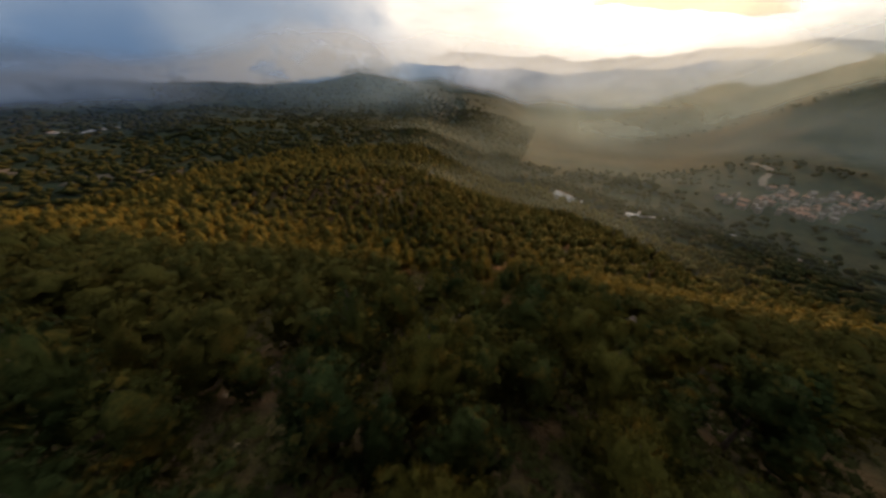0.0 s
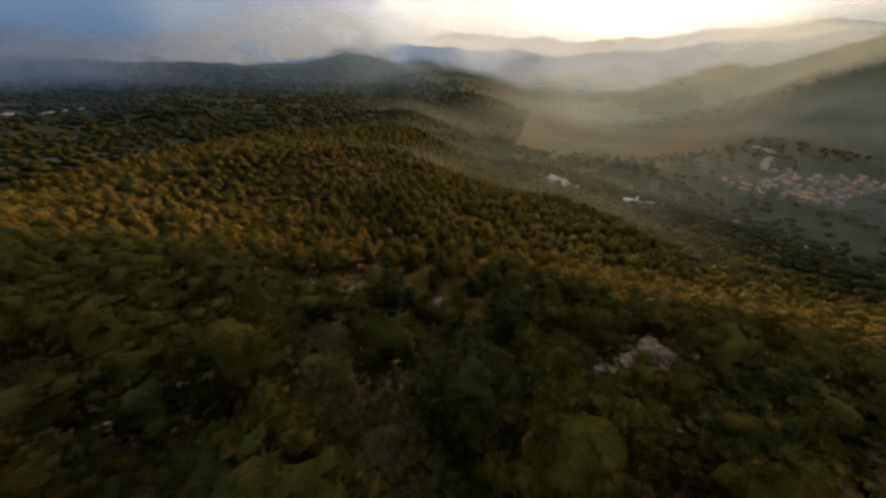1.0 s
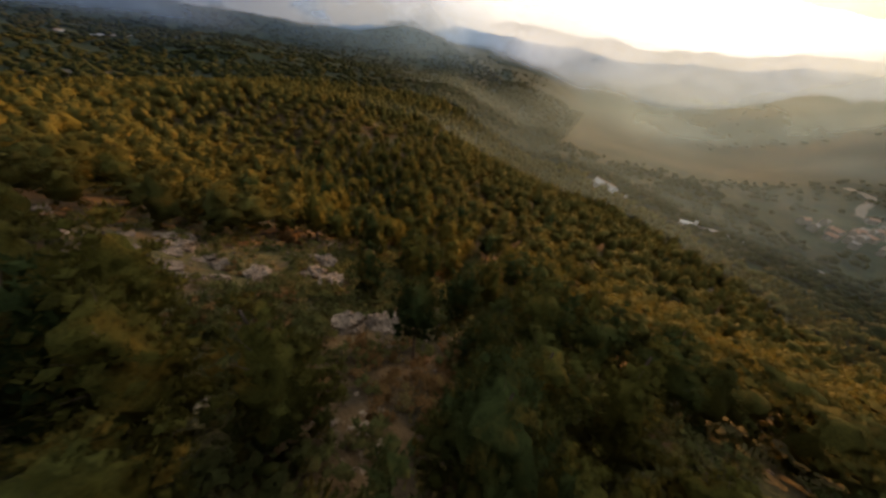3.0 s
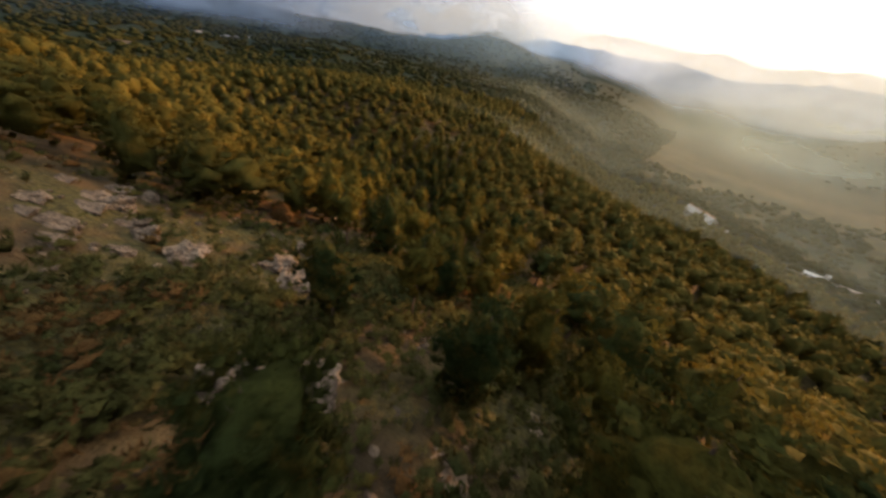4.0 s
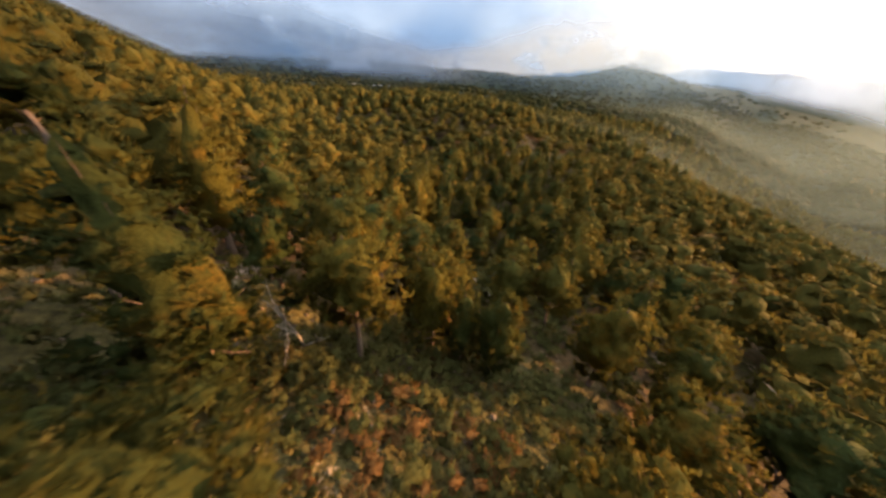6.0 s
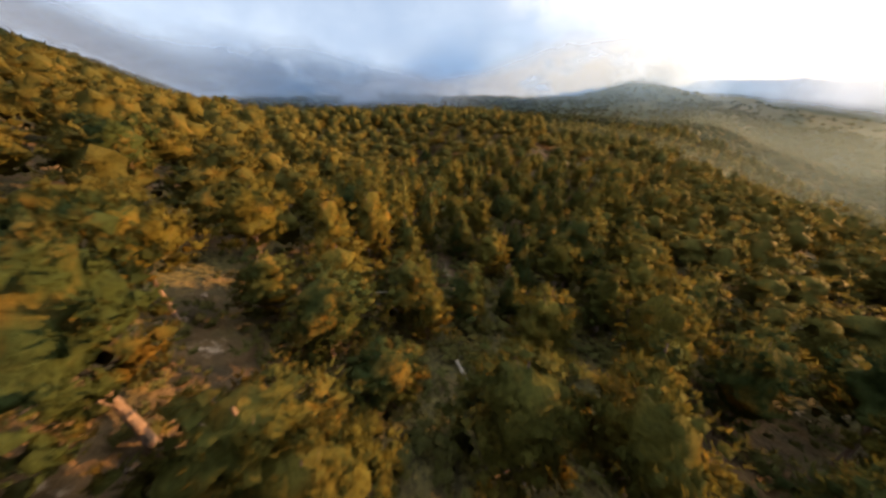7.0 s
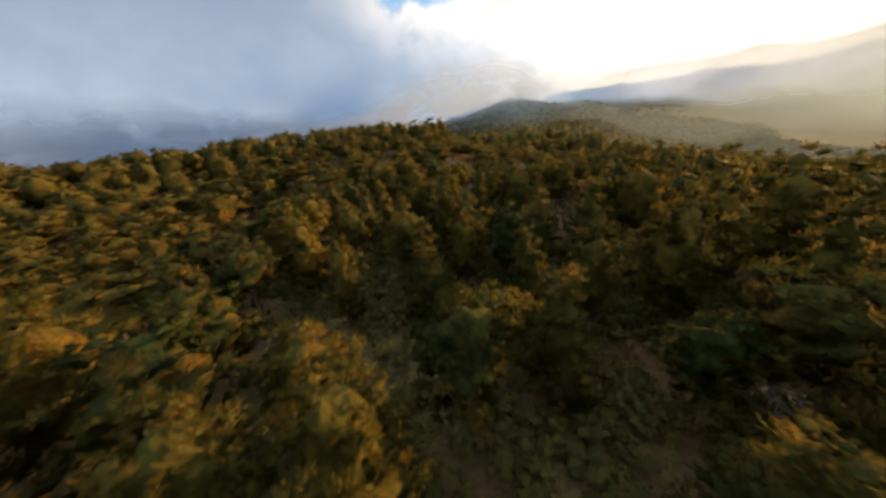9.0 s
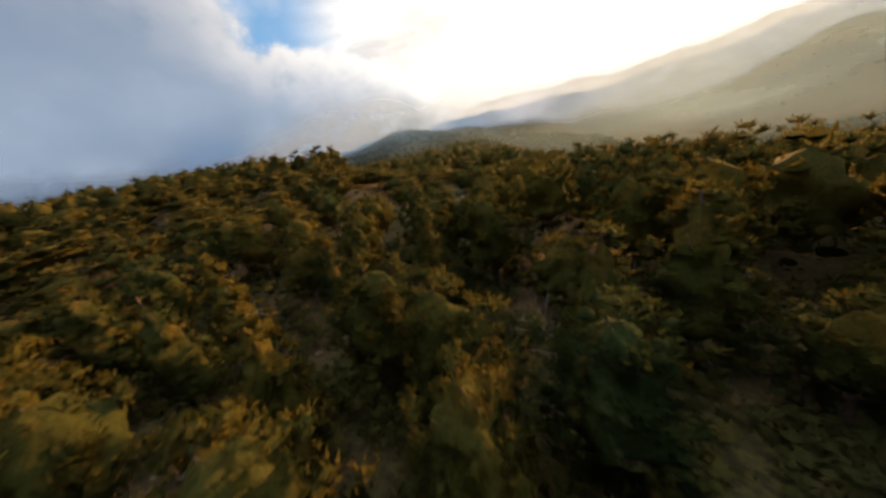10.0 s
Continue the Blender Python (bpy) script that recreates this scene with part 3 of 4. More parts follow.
FAR_KINDS = [pine_kind(31, "round", 9.0, 2.4, 11, 8, 38, 0.68, 11, 1, 0.44), pine_kind(32, "cone", 10.0, 2.2, 10, 9, 38, 0.64, 11, 1, 0.42), pine_kind(33, "umbrella", 8.6, 2.7, 11, 8, 38, 0.72, 11, 1, 0.44),
             pine_kind(37, "round", 9.0, 2.4, 9, 7, 20, 0.84, 6, 1, 0.60), pine_kind(38, "cone", 10.0, 2.2, 8, 7, 20, 0.80, 6, 1, 0.58), pine_kind(39, "umbrella", 8.6, 2.7, 9, 6, 20, 0.88, 6, 1, 0.60),
             pine_kind(34, "round", 9.0, 2.4, 7, 5, 8, 1.0, 4, 1, 0.9), pine_kind(35, "cone", 9.6, 2.3, 7, 5, 8, 0.9, 4, 1, 0.85), pine_kind(36, "umbrella", 8.6, 2.7, 7, 5, 8, 1.0, 4, 1, 0.9)]
CLUMP_KINDS = [pine_kind(41, "round", 7.5, 3.0, 6, 3, 2, 1.4, 2, 1, 1.4), pine_kind(42, "cone", 8.0, 2.8, 6, 3, 2, 1.3, 2, 1, 1.3)]

PINE_LABELS = {"round": "olive-green Aleppo pine with a rounded crown on the slope", "umbrella": "broad flat-topped Aleppo pine with spreading limbs", "cone": "slender pointed young Aleppo pine among its neighbours"}
KIND_SHAPES = ("round", "umbrella", "cone", "round", "cone", "umbrella")
CLOSE_SHAPES, CLOSE_OF = ("round", "umbrella", "cone"), (0, 1, 2, 0, 2, 1)
MID_SHAPES = ("round", "cone", "umbrella", "round")


def make_pine(kind, shape):
    crown, trunk, tall, wide = kind
    tree = new("pine_tree")
    part("trunk", make_mesh("pine_trunk", *trunk, BARK), tree, "grey-brown fissured trunk with limbs")
    part("crown", make_mesh("pine_crown", crown[0], crown[1], PINE, normals=crown[2]), tree)
    return tagged(tree, PINE_LABELS[shape], "pine tree", "pines on the hillside")


# the flight line: trees keep clear of it
EYES = np.array([eye for _, eye, _, _ in PATH])
LINE = np.concatenate([EYES[i] + (EYES[i + 1] - EYES[i]) * np.linspace(0, 1, 12, endpoint=False)[:, None] for i in range(len(EYES) - 1)] + [EYES[-1:]])


def clearance(x, y, reach):
    """The greatest height above sea level that a crown of that reach may have here."""
    d = np.hypot(LINE[:, 0] - x, LINE[:, 1] - y)
    near = LINE[d < reach + 1.0]
    limit = near[:, 2].min() - (1.9 if y > 112 else 0.9) if len(near) else 1e9
    # the wood below the end of the flight keeps an even canopy
    ahead, aside = y - LINE[-1, 1], x - LINE[-1, 0]
    far = math.hypot(ahead, aside)
    if y > 112 and far < 110:
        limit = min(limit, 1.0 + 0.15 * far, (4.3 - 0.075 * far if aside > -0.47 * abs(ahead) else 3.3 + 0.12 * max(0.0, far - 25)) + 0.25 * max(0.0, far - 62))
    return limit


AHEAD = np.concatenate([LINE, LINE[-1] + np.array((-2.2, 12.0, 0)) * np.linspace(0.1, 2.1, 16)[:, None]])


def distance_to_line(x, y):
    """How near the flight, or the ground before its end, comes to this spot."""
    return float(np.hypot(AHEAD[:, 0] - x, AHEAD[:, 1] - y).min())


# trees that stand out: x, y, crown width, kind
SLOPE_PINES = [(10.1, 58.6, 4.0, 1), (7.0, 53.5, 3.2, 0), (19.4, 63.2, 4.2, 0), (21.5, 88.5, 6.0, 1), (-26.7, 102.0, 5.6, 2), (-6.2, 98.2, 5.2, 2), (-19.6, 74.7, 5.0, 1), (-28.1, 62.8, 6.0, 5),
               (38.5, 87.2, 6.4, 0), (43.6, 123.2, 6.5, 0), (-4.6, 81.0, 6.0, 1), (-6.2, 94.1, 4.4, 4), (0.4, 97.4, 5.0, 3), (-12.4, 82.3, 4.6, 5), (-28.4, 82.4, 6.2, 1), (2.4, 75.2, 5.4, 1), (-7.5, 93.6, 5.4, 0), (-16.3, 87.4, 5.4, 1), (-2.8, 73.8, 3.4, 1), (-18.3, 74.6, 5.0, 1), (-11.6, 86.6, 4.8, 0), (3.4, 79.6, 3.4, 0), (5.3, 80.2, 2.4, 3), (7.0, 81.0, 3.2, 3), (12.8, 45.4, 3.6, 1), (15.6, 52.2, 3.6, 0), (22.0, 54.6, 3.8, 5)]
HOLLOW_PINES = [(3.0, 111.5, 5.6, 5), (10.0, 102.7, 4.6, 0), (15.0, 105.7, 6.0, 1), (11.9, 88.2, 5.4, 0), (17.4, 98.6, 5.0, 5), (-20.3, 98.2, 7.0, 1), (-16.5, 109.1, 3.9, 4), (-32.9, 106.6, 5.2, 0),
                (-12.7, 121.1, 5.0, 2), (-3.3, 111.5, 6.2, 0), (2.2, 114.4, 6.4, 5), (-5.2, 105.0, 3.2, 4), (-4.0, 101.4, 3.2, 2), (0.2, 100.6, 3.0, 4), (-10.9, 112.8, 2.8, 4), (-22.4, 94.0, 5.2, 5), (-2.3, 127.9, 6.0, 2), (13.4, 160.0, 7.0, 1), (-17.6, 101.2, 4.8, 2), (-22.6, 103.6, 5.2, 0), (-19.0, 105.8, 4.6, 4), (-14.7, 107.6, 4.6, 2), (-26.4, 108.0, 5.2, 2), (-28.2, 102.8, 5.0, 0), (-13.2, 98.4, 4.2, 4), (-8.4, 112.6, 4.0, 2), (1.6, 106.2, 5.0, 2), (6.0, 97.0, 4.8, 2), (-25.0, 99.6, 4.6, 2)]
LAST_PINES = [(-20.1, 129.1, 4.2, 3), (-14.9, 126.6, 3.8, 2), (-11.6, 125.2, 3.4, 3), (-24.9, 122.0, 2.9, 0), (-53.0, 136.8, 6.6, 2), (-48.6, 128.1, 5.0, 0), (-24.8, 112.9, 6.0, 0), (-7.6, 129.0, 5.4, 0), (-8.0, 116.4, 4.4, 2), (-21.2, 116.0, 4.6, 0), (-22.0, 108.8, 4.2, 2), (0.2, 137.5, 6.5, 0), (-11.7, 135.6, 5.6, 2), (-22.4, 140.3, 3.6, 4), (-26.6, 137.0, 2.8, 4), (-38.2, 134.7, 5.0, 0), (3.0, 165.0, 6.0, 0), (9.0, 168.0, 6.0, 5), (-65.2, 148.3, 6.5, 2)]

rng = np.random.default_rng(5)
spots = []            # x, y, crown width, kind, height factor
for x, y, width, kind in SLOPE_PINES + HOLLOW_PINES + LAST_PINES:
    spots.append((x, y, width, kind, 1.0))


def bare(x, y):
    """Open stony ground: ledges on the upper slope, a glade, the track."""
    if track_gap(x, y) < 1.3:
        return 1.0
    if -9 < x < 9 and 44 < y < 60:
        return 0.95
    if 2 < x < 22 and 66 < y < 82:
        return 0.30
    if -16 < x < 16 and 42 < y < 68:
        return 0.50
    if -48 < x < -27 and 126 < y < 146:
        return 0.5
    return 0.06 + 0.16 * (bumps(np.array([x]), np.array([y]), 22.0, 51, 2)[0] > 0.34)


TRACK_LINE = [(-8.6, 100.4), (-10.6, 102.3), (-14.1, 104.2), (-15.6, 104.9)]


def track_gap(x, y):
    """Distance from the stony track in the hollow."""
    best = 99.0
    for (ax, ay), (bx, by) in zip(TRACK_LINE, TRACK_LINE[1:]):
        t = min(1.0, max(0.0, ((x - ax) * (bx - ax) + (y - ay) * (by - ay)) / ((bx - ax) ** 2 + (by - ay) ** 2)))
        best = min(best, math.hypot(x - ax - t * (bx - ax), y - ay - t * (by - ay)))
    return best


taken = [(x, y) for x, y, *_ in spots]
grid_pitch = 4.5
candidates = []
for i in range(-60, 60):
    for j in range(-12, 80):
        x = (i + rng.uniform(0.08, 0.92)) * grid_pitch
        y = (j + rng.uniform(0.08, 0.92)) * grid_pitch
        candidates.append((x, y, rng.uniform(0, 1), rng.uniform(0, 1), rng.uniform(0, 1)))
# the young wood in the hollow stands closer
for k in range(420):
    candidates.append((rng.uniform(-48, 16), rng.uniform(96, 152), rng.uniform(0, 1), rng.uniform(0, 0.45), rng.uniform(0, 1)))
near_trees, mid_trees = [], []
for x, y, r1, r2, r3 in candidates:
    if math.hypot(x, y - 90) > 265 or r1 < bare(x, y):
        continue
    if min((x - a) ** 2 + (y - b) ** 2 for a, b in taken[:len(spots)]) < 3.4 ** 2 or min((x - a) ** 2 + (y - b) ** 2 for a, b in taken[-600:]) < 2.9 ** 2:
        continue
    if y > 90 and -50 < x < 18:
        taken.append((x, y))
    if 98 < x < 130 and 232 < y < 268 or 158 < x < 182 and 222 < y < 246:
        continue
    if any((x - a) ** 2 + (y + 1.0 - b) ** 2 < (0.5 * w + 0.8) ** 2 for a, b, w in BARE_ROCK):
        continue
    d = distance_to_line(x, y)
    young = step(y, 62, 84)
    (near_trees if d < 33 else mid_trees).append((x, y, 3.5 + 2.7 * r2 - young * (0.1 + 0.3 * r2), (2, 0, 3, 1, 3, 5)[int(r3 * 5.999)] if y > 82 else int(r3 * 5.999), 0.70 + 0.34 * r2 + 0.1 * r3 + young * (0.10 * r2 - 0.04), d))
near_trees.sort(key=lambda s: s[5])
room = 300 - len(spots)
mid_trees += near_trees[room:]
near_trees = near_trees[:room]

templates = {}
# trees that catch the full evening sun: the ones before them stay low
SUNLIT = [(-21.2, 116.0), (-24.8, 112.9), (-4.6, 81.0), (-12.4, 82.3), (-7.5, 93.6), (-20.3, 98.2), (-14.0, 106.6)]


def gap_before(x, y):
    low = 1.0
    for a, b in SUNLIT:
        along = (x - a) * math.sin(SUN_AZ) + (y - b) * math.cos(SUN_AZ)
        aside = (x - a) * math.cos(SUN_AZ) - (y - b) * math.sin(SUN_AZ)
        if 2.0 < along < 30 and abs(aside) < 2.8:
            low = min(low, 0.55 + 0.45 * along / 30)
    return low


def plant(kinds, shapes, key, x, y, width, kind, high, turn):
    crown, trunk, tall, wide = kinds[kind]
    scale = width / (2 * wide * 1.12)
    rise = scale ** 0.35 * high * gap_before(x, y)
    z = ground_at(x, y)
    limit = clearance(x, y, width * 0.62)
    held = min(rise, max(0.25, (limit - z) / (tall * 1.06)))
    scale, rise = scale * max(0.55, (held / rise) ** 0.6), held
    m = Matrix.LocRotScale((x, y, z), Euler((0, 0, turn)), (scale, scale, rise))
    if (key, kind) not in templates:
        templates[key, kind] = make_pine(kinds[kind], shapes[kind])
        templates[key, kind].matrix_basis = m
        return templates[key, kind]
    made = copy_thing(templates[key, kind], Matrix())
    made.matrix_basis = m
    return made


for x, y, width, kind, high in spots:
    if distance_to_line(x, y) < (6.5 if y > 108 else 4.2):
        plant(CLOSE_KINDS, CLOSE_SHAPES, "close", x, y, width, CLOSE_OF[kind], high, rng.uniform(0, 6.28))
    else:
        plant(NEAR_KINDS, KIND_SHAPES, "near", x, y, width, kind, high, rng.uniform(0, 6.28))
for x, y, width, kind, high, d in near_trees:
    if d < 3.4:
        plant(CLOSE_KINDS, CLOSE_SHAPES, "close", x, y, width, CLOSE_OF[kind], high, rng.uniform(0, 6.28))
    elif d < 16:
        plant(NEAR_KINDS, KIND_SHAPES, "near", x, y, width, kind, high, rng.uniform(0, 6.28))
    else:
        plant(MID_KINDS, MID_SHAPES, "mid", x, y, width, (0, 2, 1, 3, 1, 2)[kind], high, rng.uniform(0, 6.28))


def scatter(name, places, kinds, mat):
    """A mesh of joined crowns: places hold x, y, scale across, scale up, kind."""
    pieces = []
    floor_z = height([p[0] for p in places], [p[1] for p in places])
    for (x, y, across, high, kind), z in zip(places, floor_z):
        v, f, nrm = kinds[kind][0]
        t = rng.uniform(0, 6.28)
        c, s = math.cos(t), math.sin(t)
        spin = np.array([(c, s, 0), (-s, c, 0), (0, 0, 1)])
        pieces.append((v @ spin * (across, across, high) + (x, y, z), f, nrm @ spin))
    v, f, nrm = join(pieces)
    return make_mesh(name, v, f, mat, normals=nrm)


def kept_low(x, y, high):
    return min(high, max(0.4, (clearance(x, y, 2.0) - ground_at(x, y)) / 10.0)) if y > 100 else high


woods = [(x, y, w / 4.3, (0.98 if y > 142 else 0.86) * kept_low(x, y, h), (0, 2, 2, 0, 1, 0)[k] + 3 * (d > 50) + 3 * (d > 95)) for x, y, w, k, h, d in mid_trees if d < 165 and -112 < math.degrees(math.atan2(x, y + 30)) < 74 and y > 2]
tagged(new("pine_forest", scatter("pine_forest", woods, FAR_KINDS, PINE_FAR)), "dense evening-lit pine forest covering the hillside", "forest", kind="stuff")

clumps = []
for k in range(20000):
    a, r = rng.uniform(-108, 80), 150 + 950 * rng.uniform(0, 1) ** 1.5
    x, y = r * math.sin(math.radians(a)), 60 + r * math.cos(math.radians(a))
    if len(clumps) > 6200 or a > -4 and r > 290 or distance_to_line(x, y) < 163 and math.hypot(x, y - 90) < 265:
        continue
    if bumps(np.array([x]), np.array([y]), 90.0, 61, 3)[0] > 0.66:
        continue
    if 290 < x < 465 and 236 < y < 312 or 98 < x < 130 and 232 < y < 268 or 158 < x < 182 and 222 < y < 246:
        continue
    big = 0.75 + 0.9 * (r - 150) / 1000
    clumps.append((x, y, 2.3 * big * rng.uniform(0.6, 1.3), 0.66 * (0.7 + 0.3 * big) * rng.uniform(0.6, 1.1), int(rng.integers(2))))
for k in range(800):
    a, r = (rng.uniform(-60, 10), rng.uniform(950, 1480)) if k < 500 else (rng.uniform(30, 70), rng.uniform(900, 1500))
    clumps.append((r * math.sin(math.radians(a)), r * math.cos(math.radians(a)), rng.uniform(2.2, 3.6), rng.uniform(0.7, 1.1), int(rng.integers(2))))
for k in range(1700):
    a, r = math.radians(rng.uniform(-7, 18)), 270 + 730 * rng.uniform(0, 1) ** 1.3
    wide = rng.uniform(1.9, 3.0) * (0.8 + r / 1200)
    clumps.append((r * math.sin(a), 60 + r * math.cos(a), wide, rng.uniform(0.7, 1.0), int(rng.integers(2))))
for k in range(1000):
    x, y = (rng.uniform(200, 480), rng.uniform(120, 430)) if k < 420 else (rng.uniform(70, 260), rng.uniform(130, 400))
    if not (290 < x < 465 and 236 < y < 312 or 98 < x < 130 and 232 < y < 268 or 158 < x < 192 and 226 < y < 244):
        clumps.append((x, y, rng.uniform(1.2, 2.2), rng.uniform(0.55, 0.85), int(rng.integers(2))))
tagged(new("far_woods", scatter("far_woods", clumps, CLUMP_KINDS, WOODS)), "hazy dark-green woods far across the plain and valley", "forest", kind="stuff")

# ---------- undergrowth ----------
def shrub_kind(seed, pads, wide, tall, tufts=10, length=0.24):
    r = np.random.default_rng(seed)
    plan = []
    for _ in range(pads):
        a, d = r.uniform(0, 6.28), wide * math.sqrt(r.uniform(0, 1)) * 0.75
        z = tall * r.uniform(0.25, 0.75)
        plan.append((d * math.cos(a), d * math.sin(a), z, wide * r.uniform(0.28, 0.5), unit(np.array((d * math.cos(a), d * math.sin(a), z + 0.3)))))
    return crown_mesh(r, plan, tufts, 1, length, 0.75, 0.66), None, tall, wide


SHRUB_KINDS = [shrub_kind(71, 4, 1.0, 1.2), shrub_kind(72, 3, 0.8, 0.9), shrub_kind(73, 5, 1.2, 1.5)]
covers = {"evergreen_scrub": [], "russet_scrub": [], "dry_grass": []}
for k in range(13900):
    if k < 5200:
        at = AHEAD[int(rng.integers(len(AHEAD)))]
        x, y = at[0] + rng.normal(0, 11), at[1] + rng.normal(4, 11)
    elif k < 6800:
        x, y = rng.uniform(-62, 62), rng.uniform(2, 160)
    elif k < 8200:
        x, y = rng.uniform(-34, 44), rng.uniform(-3, 48)
    elif k < 9000:
        x, y = rng.uniform(-50, -18), rng.uniform(122, 150)
    elif k < 10200:
        x, y = rng.uniform(-40, 10), rng.uniform(40, 72)
    elif k < 11600:
        x, y = rng.uniform(0, 26), rng.uniform(56, 84)
    elif k < 12600:
        x, y = rng.uniform(20, 60), rng.uniform(30, 62)
    elif k < 13500:
        x, y = rng.uniform(-22, 8), rng.uniform(43, 62)
    else:
        x, y = rng.uniform(-12, 14), rng.uniform(112, 142)
    d = distance_to_line(x, y)
    if d > 44 or (d > 18 and rng.uniform() < 0.70) or track_gap(x, y) < 0.6:
        continue
    if any((x - a) ** 2 + (y + 0.6 - b) ** 2 < (0.5 * w) ** 2 for a, b, w in BARE_ROCK):
        continue
    high = rng.uniform(0.5, 1.35)
    limit = clearance(x, y, 1.2)
    if ground_at(x, y) + 1.6 * high > limit:
        continue
    tone = bumps(np.array([x]), np.array([y]), 14.0, 77, 2)[0] + rng.uniform(-0.5, 0.5) - 0.5 * (y > 84) - 0.3 * (y < 40)
    kind = "evergreen_scrub" if tone < 0.22 else "russet_scrub" if tone > 0.55 else "dry_grass"
    small = 0.55 if kind == "dry_grass" else 1.0
    covers[kind].append((x, y, small * rng.uniform(0.6, 1.3), small * high, int(rng.integers(3))))
for name, mat, label in (("evergreen_scrub", SCRUB, "low olive-green maquis scrub between the pines"), ("russet_scrub", RUSSET, "rust-brown autumn bushes scattered over the slope"),
                         ("dry_grass", GRASS, "straw-coloured dry grass tussocks on open ground")):
    tagged(new(name, scatter(name, covers[name], SHRUB_KINDS, mat)), label, "undergrowth", kind="stuff")


# autumn-coloured trees among the pines
rust_crown, rust_trunk, rust_tall, rust_wide = pine_kind(61, "round", 4.2, 1.9, 20, 12, 70, 0.38, 15, 2, 0.20)
rust_meshes = make_mesh("russet_crown", rust_crown[0], rust_crown[1], RUSSET, normals=rust_crown[2]), make_mesh("russet_trunk", *rust_trunk, BARK)
for k, (x, y, scale) in enumerate(((2.0, 81.9, 0.85), (-33.1, 119.0, 1.1), (-45.0, 140.0, 1.1), (12.0, 70.0, 0.7), (-8.5, 65.0, 0.8), (22.5, 74.0, 0.9))):
    tree = new("autumn_tree")
    tree.matrix_basis = Matrix.LocRotScale((x, y, ground_at(x, y)), Euler((0, 0, 1.3 * k)), (scale, scale, scale))
    part("crown", rust_meshes[0], tree)
    part("trunk", rust_meshes[1], tree)
    tagged(tree, "small rust-brown autumn tree among green pines", "tree", "autumn trees")


# ---------- limestone ----------
def boulder(seed, across, deep, high):
    """A weathered block: a lumpy body cut by bedding planes."""
    r = np.random.default_rng(seed)
    bm = bmesh.new()
    bmesh.ops.create_icosphere(bm, subdivisions=4, radius=1.0)
    planes = [(unit(r.standard_normal(3)), r.uniform(0.45, 0.80)) for _ in range(12)]
    for v in bm.verts:
        p = np.array(v.co[:])
        for normal, limit in planes:
            over = p @ normal - limit
            if over > 0:
                p = p - normal * over * 0.98
        crack = noise.fractal(Vector(p * 2.2) + Vector((seed, 0, 0)), 0.8, 2.0, 4)
        ledge = 0.07 * math.sin(p[2] * 13 + 2 * noise.noise(Vector(p * 1.5)))
        grit = noise.fractal(Vector(p * 6.5) - Vector((seed, 0, 0)), 0.7, 2.0, 3)
        p = p * (1 + 0.30 * crack + ledge + 0.07 * grit)
        v.co = (p[0] * across, p[1] * deep, p[2] * high)
    mesh = bpy.data.meshes.new("boulder")
    bm.to_mesh(mesh)
    bm.free()
    mesh.materials.append(STONE)
    return mesh


BOULDERS = [boulder(1, 1.0, 0.8, 0.75), boulder(2, 1.0, 0.7, 0.6), boulder(3, 1.0, 0.9, 0.9), boulder(4, 1.0, 0.75, 0.5)]
for k, (x, y, width) in enumerate(UPPER_ROCKS + LEDGE_ROCKS + GLADE_ROCKS):
    rock = new("boulder", BOULDERS[k % 4])
    half = width * 0.44
    rock.matrix_basis = Matrix.LocRotScale((x, y, ground_at(x, y) + half * (0.20 if width > 2.3 else 0.12)), Euler((0.12 * math.sin(k), 0.12 * math.cos(2.0 * k), 2.4 * k)), (half, half, half))
    tagged(rock, "weathered pale limestone boulder breaking out of the scrub" if width > 1.9 else "small limestone rock among dry grass", "rock", "boulders on the slope")

for k, (x, y, width) in enumerate(SLABS):
    slab = new("limestone_slab", BOULDERS[(k + 1) % 4])
    half = width * 0.5
    slab.matrix_basis = Matrix.LocRotScale((x, y, ground_at(x, y) + 0.02), Euler((-0.30, 0.06 * math.sin(k), 0.25 * math.sin(3.0 * k))), (half, half * 0.75, half * 0.42))
    tagged(slab, "flat limestone ledge stepping out of the dry slope", "rock", "limestone ledges")

# loose stones on open ground
chips = []
base, faces = ico(1)
for k in range(900):
    if k < 420:
        x, y = rng.uniform(-16, 20), rng.uniform(42, 84)
    elif k < 560:
        x, y = rng.uniform(-48, -27), rng.uniform(126, 146)
    else:
        x, y = rng.uniform(-30, 45), rng.uniform(18, 46)
    size = rng.uniform(0.10, 0.32)
    if k > 820:
        s = (k - 820) / 80 * (len(TRACK_LINE) - 1.001)
        (ax, ay), (bx, by) = TRACK_LINE[int(s)], TRACK_LINE[int(s) + 1]
        x, y, size = ax + (bx - ax) * (s % 1) + rng.normal(0, 0.25), ay + (by - ay) * (s % 1) + rng.normal(0, 0.25), size * 0.6
    chips.append((base * rng.uniform(0.7, 1.2, (12, 1)) * (size, size * 0.8, size * 0.55) + (x, y, ground_at(x, y) + size * 0.15), faces))
tagged(new("loose_stones", make_mesh("loose_stones", *join(chips), STONE, smooth=False)), "scattered pale limestone rubble on bare ground", "stones", kind="stuff")


